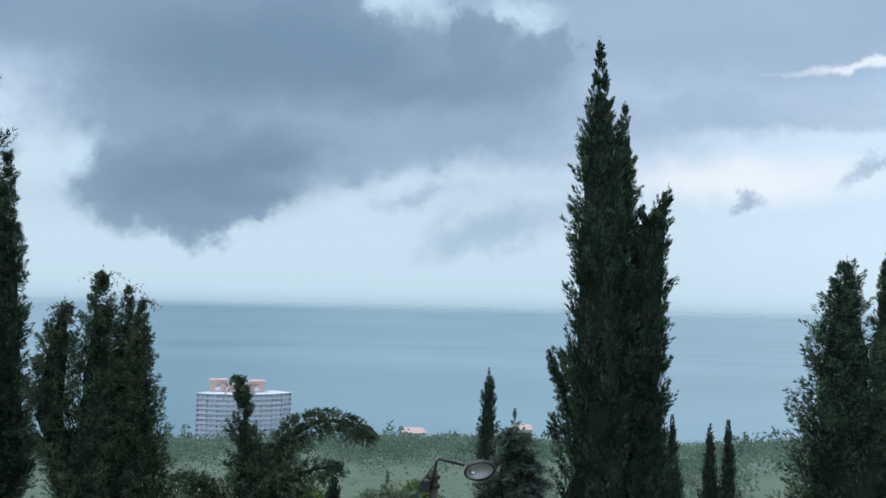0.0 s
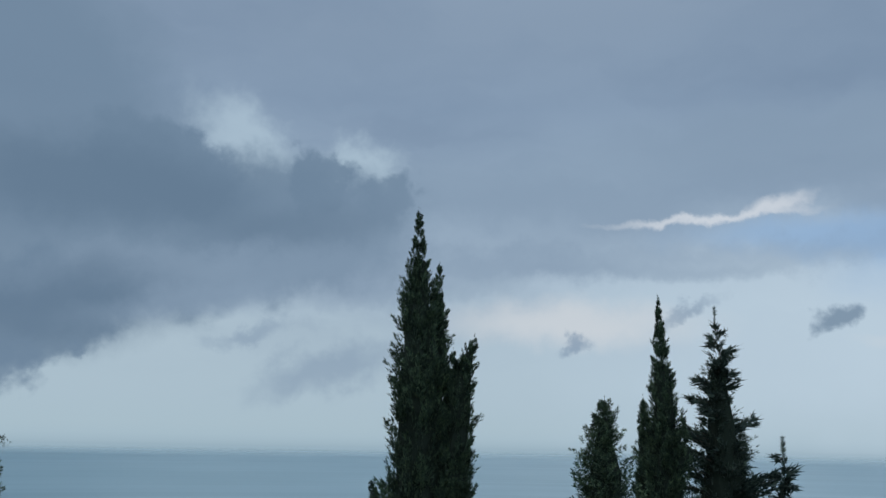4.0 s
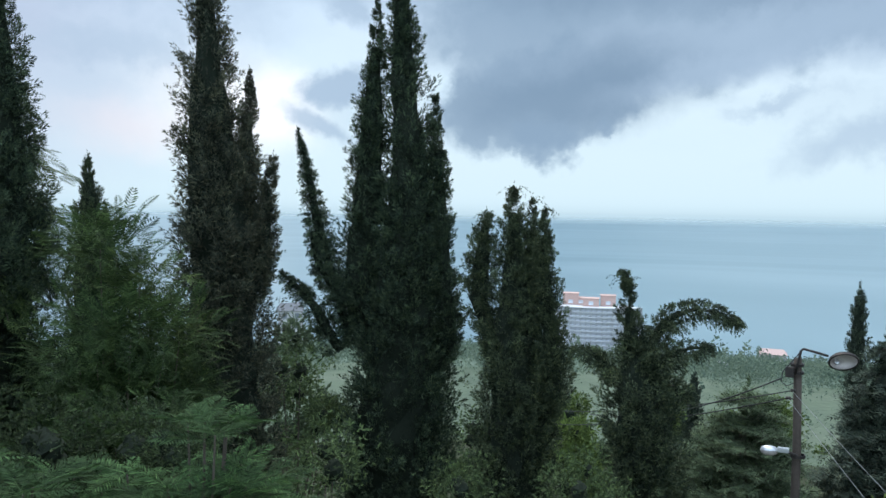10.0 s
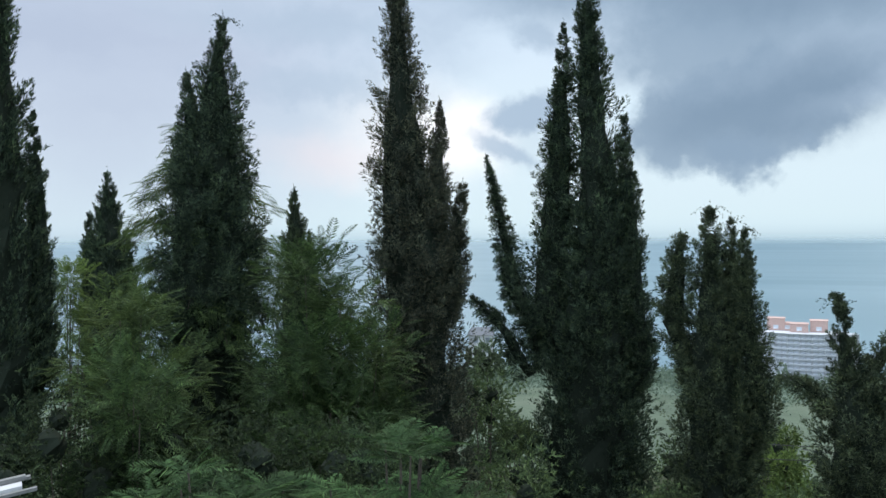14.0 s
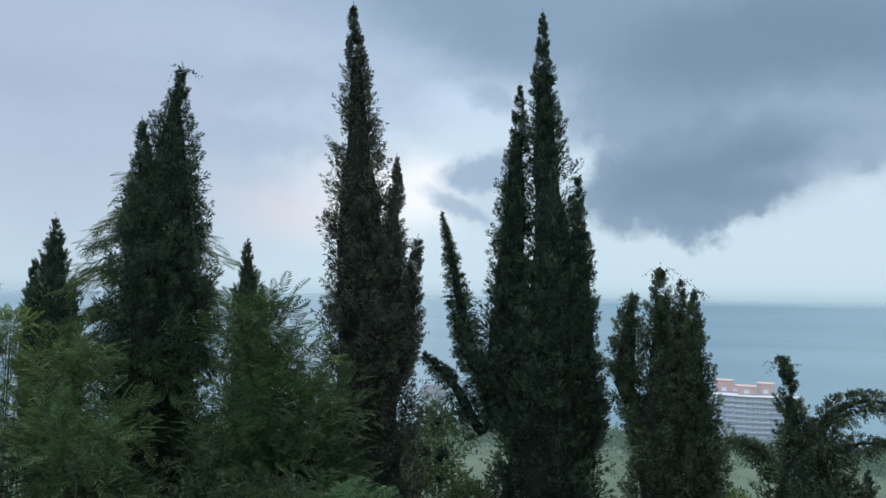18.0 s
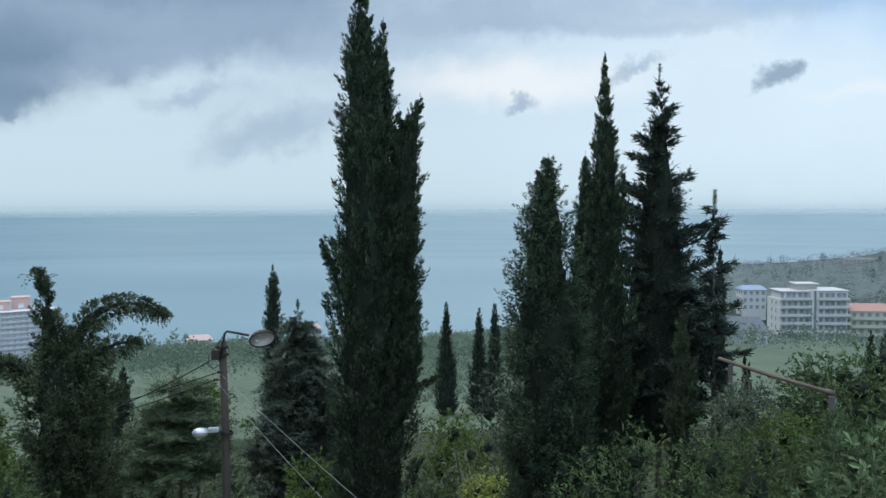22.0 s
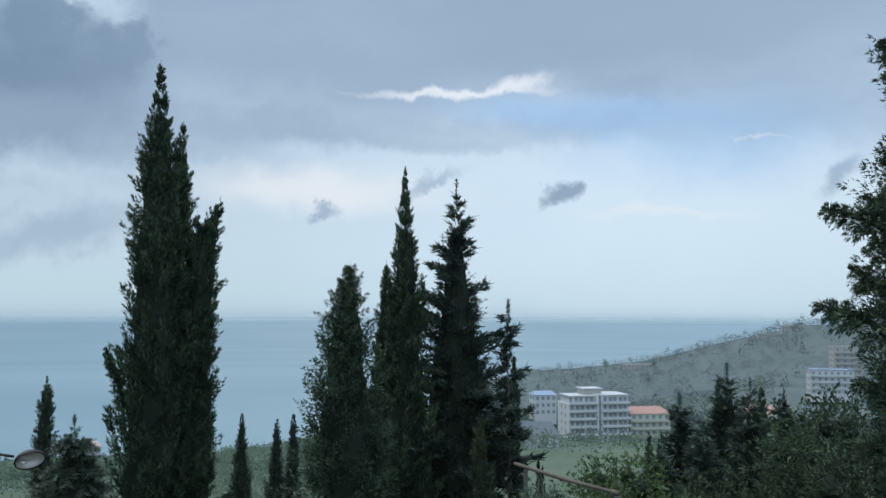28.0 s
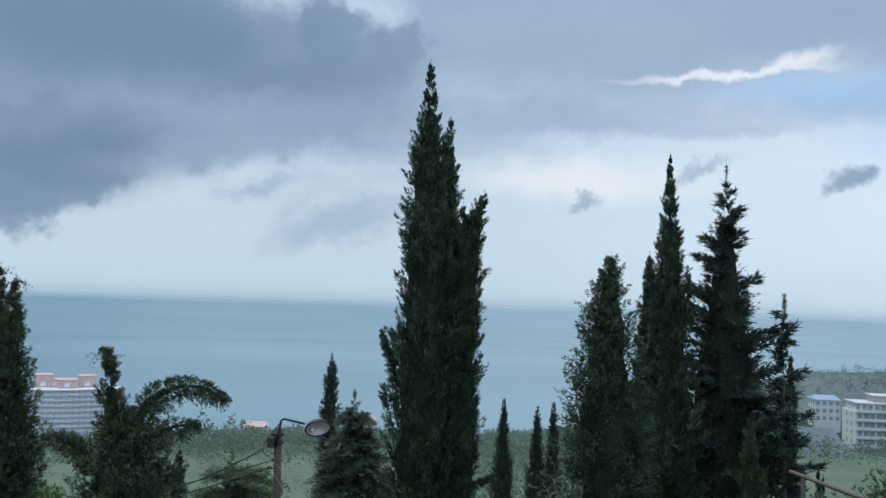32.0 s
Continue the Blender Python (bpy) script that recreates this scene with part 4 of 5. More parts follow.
def woods(name, label, mat, count, az_range, r_range, size, leaf, avoid=None, seed=1, per=15, low=None, spread=1.0, leaves=2):
    """Far trees and thickets, too many to count: uneven canopies with leafy tufts on the land."""
    rng = np.random.default_rng(seed)
    P, D, S = [], [], []
    made = 0
    while made < count:
        a = rng.uniform(*az_range)
        r = math.sqrt(rng.uniform(r_range[0] ** 2, r_range[1] ** 2))
        z = ground_z(a, r)
        if z < SEA + 1.0 or (avoid and avoid(a, r, rng)):
            made += 0.02
            continue
        made += 1
        h = size * rng.uniform(0.55, 1.3) * (low(a, r) if low else 1)
        w = h * rng.uniform(0.45, 0.75) * spread
        n, small = (per * 3, 0.55) if r < 280 and leaves > 1 else (per, 1.0)
        if rng.random() < 0.06:
            h, w = h * 1.6, w * 0.4
        c = np.array(polar(a, 0, r))
        c[2] = z
        v = rng.normal(size=(n, 3))
        v /= np.linalg.norm(v, axis=1)[:, None]
        q = rng.uniform(0.45, 1.05, n)
        P.append(c + v * (q * w)[:, None] * np.array([1, 1, 0]) + np.array([0, 0, 1.0]) * (h * (0.5 + 0.5 * v[:, 2] * q))[:, None])
        D.append(v + np.array([0, 0, 0.6]))
        S.append(leaf * small * h * rng.uniform(0.7, 1.3, n))
    rng2 = np.random.default_rng(seed + 9)
    tris = scatter([leaf_cluster(random.Random(2), leaves, 0.9), leaf_cluster(random.Random(4), leaves, 0.9)], np.concatenate(P), np.concatenate(D), np.concatenate(S), rng2)
    return tagged(new(name, leaves_mesh(name, tris, mat)), label, "woods", kind="stuff")


def near_field(a, r, rng):
    """Open meadow and the rows of the vineyard stay clear; so do the building plots."""
    if 33 < a < 44 and 70 < r < 210:
        return True
    if 31.5 < a < 45 and 232 < r < 372:
        return True
    if 11 < a < 20.5 and 70 < r < 330:
        return rng.random() < 0.97
    if -18 < a < -9 and 440 < r < 560:
        return True
    return 50 < a < 58 and 470 < r < 560


def valley_height(a, r):
    """Low scrub in front of the white buildings."""
    return 0.42 if 32.5 < a < 46 and r < 330 else 1.0


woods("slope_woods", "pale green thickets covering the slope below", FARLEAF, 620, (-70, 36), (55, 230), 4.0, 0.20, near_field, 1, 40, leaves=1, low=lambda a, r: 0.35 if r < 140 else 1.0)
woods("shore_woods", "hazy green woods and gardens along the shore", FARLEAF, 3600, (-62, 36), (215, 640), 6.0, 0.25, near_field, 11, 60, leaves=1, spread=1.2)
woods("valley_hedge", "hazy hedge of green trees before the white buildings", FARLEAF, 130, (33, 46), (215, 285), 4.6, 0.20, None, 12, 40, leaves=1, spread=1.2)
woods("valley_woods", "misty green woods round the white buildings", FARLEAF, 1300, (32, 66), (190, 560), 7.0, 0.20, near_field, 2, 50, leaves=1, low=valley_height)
woods("undergrowth", "mixed green undergrowth covering the near slope", HAZED_SHRUB, 620, (-45, 58), (24, 62), 2.0, 0.12, None, 6, 110, leaves=1, spread=1.6)
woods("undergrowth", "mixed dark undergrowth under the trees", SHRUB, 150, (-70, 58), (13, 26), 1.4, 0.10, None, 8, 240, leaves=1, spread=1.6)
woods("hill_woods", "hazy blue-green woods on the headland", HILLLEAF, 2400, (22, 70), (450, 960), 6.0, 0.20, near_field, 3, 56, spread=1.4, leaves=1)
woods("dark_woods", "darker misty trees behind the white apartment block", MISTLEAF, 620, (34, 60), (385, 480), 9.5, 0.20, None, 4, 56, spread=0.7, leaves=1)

def vine_rows():
    """Low hedges of vines in rows across the slope."""
    rng = np.random.default_rng(21)
    P, D, S = [], [], []
    for r in np.arange(84, 330, 5.5):
        n = int((0.16 * r) / 0.5)
        a = np.linspace(11, 20.3, n) + rng.uniform(-0.05, 0.05, n)
        keep = rng.random(n) < 0.9
        for az in a[keep]:
            if rng.random() < (az - 18.5) / 1.8:
                continue
            p = polar(az, 0, r + rng.uniform(-0.3, 0.3))
            z = ground_z(az, r)
            for _ in range(2):
                P.append((p.x + rng.uniform(-0.3, 0.3), p.y + rng.uniform(-0.3, 0.3), z + rng.uniform(0.2, 1.3)))
                D.append((rng.normal(), rng.normal(), 0.8))
                S.append(rng.uniform(0.7, 1.2))
    tris = scatter(CLUSTERS, P, D, S, rng)
    return tagged(new("vine_rows", leaves_mesh("vine_rows", tris, FARLEAF)), "rows of green vines on the slope", "vineyard", kind="stuff")


vine_rows()

# ---------------------------------------------------------------- cypresses and conifers
cypress(-66.4, 15, [[(-66.2, 0.15, 21), (-66.2, 1.0, 16.5), (-66.2, 1.9, 10.7), (-66.2, 2.6, 5), (-66.2, 3.4, -2), (-66.2, 3.9, -12), (-66.2, 3.6, -24)], [(-63.9, 0.2, 7.8), (-63.8, 0.8, 3), (-63.6, 1.2, -3), (-63.6, 1.2, -8)]],
        "tall dark columnar cypress with dense drooping foliage", dense=0.7)
cypress(-59.5, 34, [[(-59.6, 0.15, 4.3), (-59.6, 0.95, 1.5), (-59.4, 1.6, -2), (-59.4, 2.2, -6), (-59.4, 2.4, -12)], [(-60.7, 0.15, 1.6), (-60.7, 0.75, -1), (-60.7, 1.1, -6)], [(-58.5, 0.15, 0.4), (-58.5, 0.7, -3), (-58.4, 1.0, -7)]],
        "slender dark cypress with two pointed tops", size=0.16)
cypress(-52.8, 17, [[(-52.3, 0.2, 14.5), (-52.7, 0.95, 11.5), (-52.8, 2.0, 8), (-53.1, 2.9, 5), (-53.3, 3.8, 1), (-53.3, 4.1, -4), (-53.2, 4.1, -12), (-53.2, 3.8, -22)], [(-54.7, 0.2, 10.8), (-54.5, 0.7, 8), (-54.5, 1.2, 4)]],
        "broad dark green cypress with a hooked tip", CYPRESS, lean=0.5, curl=0.5, long=3.6, plump=1.5)
conifer(-53.6, 18.0, 8.6, -6, 5.6, "cedar with outreaching light green boughs among cypresses", ACACIA_PALE, 0.20, 110, 0.85, "cedar_tree", 0.3, 0.75, 0.75, 34, FERNS, 0, -0.35, swell=0.5)
cypress(-47.6, 30, [[(-47.7, 0.12, 3.3), (-47.6, 0.7, 1), (-47.5, 1.4, -1.5), (-47.5, 1.9, -6), (-47.5, 2.1, -12)], [(-46.6, 0.1, 0.2), (-46.6, 0.6, -3)]],
        "small cypress tip rising behind acacia leaves", CYPRESS_OLIVE, size=0.15)
cypress(-40.0, 19, [[(-40.9, 0.15, 19.2), (-40.6, 0.8, 15.5), (-40.4, 1.35, 11.5), (-40.2, 2.0, 7.5), (-40.0, 2.8, 3.5), (-39.4, 3.6, -2), (-39.2, 3.9, -8), (-39.0, 4.3, -14), (-39.0, 4.2, -22)],
                    [(-37.6, 0.1, 9.2), (-37.6, 0.5, 7), (-37.8, 1.0, 3.5), (-37.8, 1.4, -2)], [(-36.0, 0.25, 3.6), (-36.3, 0.6, 1), (-36.8, 1.2, -4)]],
        "tall cypress speckled with brown cones", CYPRESS_BROWN, lean=0.5, long=3.6, plump=1.5)
cypress(-27.3, 20, [[(-27.5, 0.15, 19.0), (-27.4, 0.75, 15), (-27.2, 1.3, 11), (-27.0, 1.9, 7), (-26.6, 2.7, 2), (-26.6, 3.3, -4), (-27.0, 4.2, -10), (-27.4, 5.2, -15), (-27.4, 4.8, -24)],
                    [(-29.0, 0.12, 14.2), (-29.1, 0.6, 11.5), (-29.3, 1.1, 7.5), (-29.5, 1.8, 1), (-30, 2.2, -6)], [(-25.0, 0.2, 8.0), (-24.7, 0.7, 3), (-24.4, 1.0, -2), (-23.8, 1.2, -9)]],
        "tall twin-topped cypress with a leaning side bough", CYPRESS, dense=0.95, lean=0.42, long=3.9, plump=1.3,
        arms=[[(-30.8, -8.5, 0, 0.8), (-32.1, -4.0, 0, 1.05), (-33.1, -0.5, 0.2, 0.95), (-33.5, 2.0, 0.2, 0.7), (-34.4, 5.6, 0.2, 0.15)], [(-31.5, -9.5, -0.3, 1.2), (-33.3, -6.3, -0.3, 1.1), (-35.5, -4.2, -0.3, 0.35)], [(-31.0, -6.5, -0.3, 0.8), (-32.8, -4.0, -0.4, 0.8), (-33.4, -1.5, -0.4, 0.5)]])
cypress(-19.4, 17, [[(-19.4, 0.2, 1.8), (-19.4, 0.75, 0), (-19.4, 1.5, -4), (-19.2, 2.7, -8), (-19.0, 3.5, -13), (-19.0, 3.4, -22)], [(-18.1, 0.15, 1.0), (-18.1, 0.6, -1.5), (-18, 1.2, -6)], [(-17.2, 0.15, 0.4), (-17.3, 0.6, -2), (-17.0, 1.1, -6), (-16.3, 1.2, -12)], [(-21.3, 0.4, 0.0), (-21.5, 1.0, -2.5), (-21.7, 1.3, -6)]],
        "many-stemmed cypress with a ragged rounded top", CYPRESS_OLIVE, lean=0.5, curl=0.4, long=3.6, plump=1.5)
cypress(-10.8, 16, [[(-11.6, 0.2, -4.2), (-11.4, 0.75, -6.5), (-11.2, 1.0, -8.5), (-10.6, 2.7, -11), (-10.2, 3.4, -14), (-10.2, 3.4, -22)]],
        "wind-bent cypress with hooked drooping boughs", CYPRESS_OLIVE, size=0.11, lean=0.5, curl=0.4, long=3.6, plump=1.5, arm_fat=0.92,
        arms=[[(-11.5, -5.0, 0, 0.35), (-11.6, -3.9, 0, 0.3), (-12.2, -3.8, 0, 0.12)],
              [(-10.2, -9.6, 0.2, 0.7), (-9.4, -7.7, 0.2, 0.85), (-8.4, -6.5, 0.2, 0.85), (-7.0, -6.1, 0.2, 0.65), (-5.4, -6.3, 0.2, 0.55), (-4.1, -7.2, 0.2, 0.3)],
              [(-10.0, -10.8, -0.2, 0.9), (-8.6, -9.2, -0.2, 0.85), (-7.2, -8.7, -0.2, 0.55), (-5.9, -8.7, -0.2, 0.3)],
              [(-12.0, -11.5, 0.1, 0.6), (-13.0, -10.0, 0.1, 0.65), (-14.2, -9.2, 0.1, 0.5), (-15.3, -9.2, 0.1, 0.2)],
              [(-9.5, -11.5, 0.1, 1.0), (-8.3, -11.3, 0.1, 1.0), (-7.5, -12.3, 0.1, 0.6)]])
conifer(4.4, 38, -7.1, -19, 4.3, "dense spreading dark conifer behind the lamp pole", CONIFER_HAZED, 0.22, 300, 0.45, ragged=0.28, lift=0.10, power=0.75, per=52, tiers=14, hang=-0.1, swell=0.58)
cypress(2.75, 45, [[(2.8, 0.1, -4.0), (2.75, 0.45, -5.5), (2.7, 0.65, -8), (2.7, 0.8, -12), (2.7, 0.8, -16)]], "slim pointed cypress rising behind a conifer", CONIFER_HAZED, size=0.14)
cypress(9.5, 21, [[(8.9, 0.12, 16.1), (9.0, 0.7, 13), (9.0, 1.5, 9.5), (9.2, 2.2, 5.5), (9.4, 2.8, 0), (9.5, 3.2, -5), (9.5, 3.5, -11), (9.5, 3.6, -18), (9.5, 3.3, -26)],
                  [(10.45, 0.1, 12.4), (10.4, 0.45, 10.8), (10.4, 0.8, 8.5), (10.4, 1.2, 5)], [(12.95, 0.12, 7.4), (12.6, 0.5, 6.6), (12.2, 0.95, 5.4), (11.9, 1.25, 2), (11.8, 1.3, -4), (11.8, 1.3, -12)], [(11.5, 0.15, 6.4), (11.5, 0.55, 5.2), (11.3, 0.8, 3)]],
        "tall dark columnar cypress with a forked side top", CYPRESS, arms=[[(7.4, -6.0, 0, 0.6), (6.7, -4.0, 0, 0.45), (6.1, -2.2, 0, 0.15)], [(12.5, -12.5, 0, 0.3), (13.6, -12.0, 0, 0.35), (14.3, -11.7, 0, 0.3)]])
for az, el, hw in ((14.7, -6.7, 1.12), (17.0, -7.1, 1.05), (18.1, -6.8, 0.9)):
    cypress(az, 76, [[(az, 0.10, el), (az, 0.32, el - 1.5), (az, hw * 0.68, el - 4.2), (az, hw * 0.92, -13.6), (az, hw * 0.7, -15.2)]], "small pointed cypress standing in the vineyard", CONIFER, size=0.15)
cypress(21.8, 17, [[(21.8, 0.35, 3.2), (21.7, 1.05, 1.0), (21.6, 2.0, -2), (21.7, 2.75, -6), (21.8, 3.3, -11), (21.9, 3.5, -18), (21.9, 3.3, -26)]], "bushy cypress with curling light tips", CYPRESS, lean=0.55, curl=0.5, long=3.6, plump=1.5)
cypress(25.4, 20, [[(25.6, 0.1, 9.9), (25.6, 0.5, 7), (25.6, 0.95, 4), (25.6, 1.6, -1), (25.6, 2.3, -6), (25.6, 3.2, -12), (25.6, 3.4, -18), (25.6, 3.2, -26)], [(24.3, 0.12, 3.3), (24.4, 0.6, 1.5), (24.3, 1.0, -3), (24.2, 1.3, -8)], [(26.8, 0.12, 2.2), (26.7, 0.6, 0)]], "narrow dark cypress with a fine pointed top")
conifer(29.2, 21, 8.4, -14, 4.9, "dark conifer with jagged upswept boughs", CONIFER, 0.14, 150, 0.1, ragged=0.5, lift=0.4, power=0.72, per=110, shapes=SHOOTS)
conifer(32.8, 20.5, 0.0, -14, 1.9, "thin young conifer beside the dark conifer", CONIFER, 0.14, 46, 0.1, ragged=0.5, lift=0.5, per=48, shapes=SHOOTS, body=0.4)
cypress(33.2, 30, [[(33.2, 0.08, -3.0), (33.2, 0.35, -5.5), (33.2, 0.5, -12), (33.2, 0.5, -18)]], "very slim cypress beside the conifers", size=0.16)
cypress(30.9, 15, [[(30.8, 0.15, -7.2), (30.9, 0.7, -10), (31.0, 1.2, -14), (31.0, 1.3, -22)]], "young light green cypress in the shrubs", CYPRESS_OLIVE, size=0.10, lean=0.4)
for az, d, el, low, half in ((44.2, 25, -6.0, -15, 2.2), (47.2, 26, -4.0, -16, 3.4), (48.6, 24, -5.0, -16, 2.8), (45.6, 22, -8.0, -17, 2.6), (42.8, 21, -9.2, -17, 2.2), (50.6, 23, -5.4, -16, 2.6)):
    conifer(az, d, el, low, half, "young dark spruce among the hillside trees", CONIFER, 0.15, 90, 0.12, ragged=0.35, lift=0.3, per=60, shapes=SHOOTS)
for az, el in ((42.2, -7.8), (43.0, -7.8), (46.6, -4.2), (49.3, -4.6)):
    cypress(az, 60, [[(az, 0.06, el), (az, 0.3, el - 1.2), (az, 0.4, el - 4)]], "little pointed cypress on the slope", size=0.24)
cypress(59.5, 9.5, [[(59.6, 0.5, 24), (59.5, 1.8, 17), (59.3, 2.6, 11), (59.5, 3.6, 6), (59.6, 4.2, 0), (59.6, 4.3, -6), (59.6, 4.3, -13), (59.6, 4.0, -24)]], "large dark juniper with spreading ragged boughs", CYPRESS, 0.095, 0.8,
        arms=[[(59.0, 12.5, 0, 0.8), (57.8, 14.8, 0.1, 0.8), (56.9, 16.6, 0.1, 0.3)], [(58.5, 8.0, 0, 0.9), (57.4, 9.0, -0.1, 0.7), (56.6, 9.6, -0.1, 0.25)], [(58.5, 3.5, -0.3, 1.3), (56.4, 5.6, -0.3, 1.1), (54.8, 6.3, -0.3, 0.8), (53.3, 6.8, -0.3, 0.3)],
              [(58.0, 5.5, 0.3, 1.0), (56.3, 7.0, 0.3, 0.6), (55.6, 7.4, 0.3, 0.2)], [(58.0, -2.0, -0.3, 1.3), (56.0, -0.6, -0.3, 1.2), (54.2, 0.3, -0.3, 0.8), (52.6, 0.6, -0.3, 0.3)], [(57.5, 0.5, 0.3, 1.2), (55.6, 2.4, 0.3, 0.9), (54.6, 3.0, 0.3, 0.3)],
              [(58.0, -5.5, -0.2, 1.5), (56.0, -4.2, -0.2, 1.1), (54.6, -4.3, -0.2, 0.4)], [(58.0, -9.0, -0.2, 1.6), (56.0, -8.0, -0.2, 1.1), (54.7, -8.0, -0.2, 0.4)]], name="juniper_tree", lean=0.6, long=3.4, plump=1.6, arm_fat=0.85)

conifer(-3.6, 33, -10.9, -17.5, 3.9, "pale layered cedar with flat spreading boughs", HAZED_SHRUB, 0.20, 170, 0.12, "cedar_tree", 0.35, 0.06, 0.8, 46, body=0.2, tiers=6, hang=0.0, swell=0.45)
cypress(-7.0, 36, [[(-7.0, 0.1, -10.3), (-7.0, 0.5, -12), (-7.0, 0.8, -14), (-7.0, 0.8, -17)]], "small dark cypress in the gardens below", CONIFER, size=0.18)

# ---------------------------------------------------------------- shrubs
for az, d, el, wide, mat, lab in (
        (35.0, 13, -11.5, 2.2, OLIVE, "grey-green olive bush on the slope"), (38.5, 22, -9.8, 3.4, SHRUB, "leafy green shrub on the slope"), (41.2, 20, -9.2, 3.2, SHRUB, "leafy green shrub on the slope"),
        (26.0, 12, -17.2, 3.0, SHRUB, "small-leaved dark shrub on the slope"), (29.5, 12, -16.2, 2.6, SHRUB, "small-leaved dark shrub on the slope"), (37.5, 12, -14.0, 2.4, LIME, "light green bush by the rail"),
        (51.5, 16, -6.4, 4.0, THICKET, "tall dark thicket of small leaves"), (54.0, 15, -5.4, 3.6, THICKET, "tall dark thicket of small leaves"), (46.0, 16, -10.8, 3.2, THICKET, "tall dark thicket of small leaves"), (40.2, 11.6, -13.9, 1.6, SHRUB, "leafy bush growing round the rail post"),
        (16.0, 30, -14.5, 3.2, LIME, "yellow-green bush in the garden"), (18.8, 34, -11.5, 3.6, OLIVE, "grey-green olive tree in the garden"), (14.2, 19, -19.0, 2.2, SHRUB, "low green bush under the cypress"), (17.5, 20, -18.5, 2.0, BLOSSOM, "bush with pale yellow blossom"),
        (-2.5, 40, -14.0, 5.0, SHRUB, "green garden shrubs below the lamp pole"), (-6.0, 34, -15.5, 4.0, SHRUB, "green garden shrubs below the lamp pole"), (4.5, 26, -17.5, 4.5, LIME, "light green bushes below the wires"), (-14.6, 30, -14.0, 2.2, LIME, "light green bush between cypresses"), (0.5, 30, -18.0, 4, SHRUB, "green garden shrubs below the lamp pole"),
        (-16.0, 60, -12.0, 7.0, SHRUB, "light green thicket on the slope"), (-9.0, 70, -12.2, 8.0, LIME, "light green thicket on the slope"), (-2.0, 75, -11.6, 9.0, LIME, "light green thicket on the slope"), (6.5, 60, -13.0, 6.0, SHRUB, "light green thicket on the slope"),
        (-53.0, 9.0, -16.0, 2.0, SHRUB, "dense dark undergrowth below cypresses"), (-41.5, 9.0, -15.5, 2.0, SHRUB, "dense dark undergrowth below cypresses"),
        (-34.3, 21, -9.5, 3.0, SHRUB, "leafy green shrubs between cypresses"), (-32.5, 15, -15.0, 2.6, SHRUB, "leafy green shrubs between cypresses"), (-24.0, 13, -17.0, 2.6, SHRUB, "leafy green shrubs between cypresses"), (-15.0, 13, -16.5, 2.0, SHRUB, "leafy green shrubs between cypresses"), (-14.8, 38, -12.6, 3.0, LIME, "leafy green shrubs between cypresses"),
        (-62.0, 12.5, -9.5, 3.4, SHRUB, "dense dark undergrowth below cypresses"), (-56.0, 12, -11.5, 3.2, SHRUB, "dense dark undergrowth below cypresses"), (-49.5, 11.5, -11.0, 3.0, SHRUB, "dense dark undergrowth below cypresses"), (-44.0, 11, -12.0, 2.6, SHRUB, "dense dark undergrowth below cypresses"), (-66.5, 11.5, -12.0, 2.6, SHRUB, "dense dark undergrowth below cypresses"),
        (-34.2, 26, -7.6, 2.4, SHRUB, "light green young trees between cypresses"), (-22.4, 24, -14.0, 2.4, SHRUB, "leafy shrub between cypresses")):
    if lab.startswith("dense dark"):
        # undergrowth below the cypresses takes a darker leaf
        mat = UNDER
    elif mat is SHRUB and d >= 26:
        # shrubs farther off wear the copy with haze in its colour
        mat = HAZED_SHRUB
    bush(az, d, el, wide, lab, mat, 0.06 if d < 15 else (0.10 if d < 26 else (0.18 if d < 50 else 0.36)), 3400 if d < 15 else (2200 if d < 25 else 1100))
bush(41.5, 9, -15.2, 3.0, "fig tree with broad lobed leaves", FIG, 0.095, 2200, "fig_tree", "tree", shapes=FIGS)
for shift in (-1.6, 1.6):
    bush(53.2 + shift, 14, -7.8, 2.4, "leafy dark thicket among the hillside trees", THICKET, 0.08, 2200)
bush(46.5, 9, -13.4, 3.2, "fig tree with broad lobed leaves", FIG, 0.095, 2400, "fig_tree", "tree", shapes=FIGS)
bush(34.0, 10, -16.0, 2.6, "dense dark undergrowth beside the rail", SHRUB, 0.07, 3000)
for az, d, el, wide, mat, n in ((-46.4, 15, -0.6, 3.2, ACACIA, 760), (-44.4, 14.5, -3.6, 2.0, ACACIA_PALE, 360), (-46.2, 13, -6.5, 3.0, ACACIA, 640), (-58.2, 14, -4.0, 2.2, ACACIA_PALE, 420), (-58.8, 12.5, -8.0, 2.6, ACACIA, 460), (-62.2, 22, -1.6, 1.6, LIME, 240)):
    bush(az, d, el, wide, "feathery light green acacia between cypresses", mat, 0.28, int(n * 3.0), "acacia_tree", "tree", shapes=FERNS, core=0, lumps=16)
for az, d, el, wide, frond, tips, fall in ((-53.4, 7, -14.8, 0.95, 0.33, 30, 1.0), (-56.6, 7.4, -17.0, 0.8, 0.30, 16, 0.6), (-40.6, 7, -14.2, 1.15, 0.34, 34, 1.1), (-44.0, 7.2, -17.0, 0.8, 0.30, 16, 0.6), (-48.4, 7.6, -16.6, 1.0, 0.30, 20, 0.7), (-37.4, 7.4, -17.2, 0.8, 0.30, 16, 0.6)):
    acacia(az, d, el, wide, "acacia top with fern-like drooping fronds", ACACIA_FERN, frond, tips, fall=fall, spread=1.3)

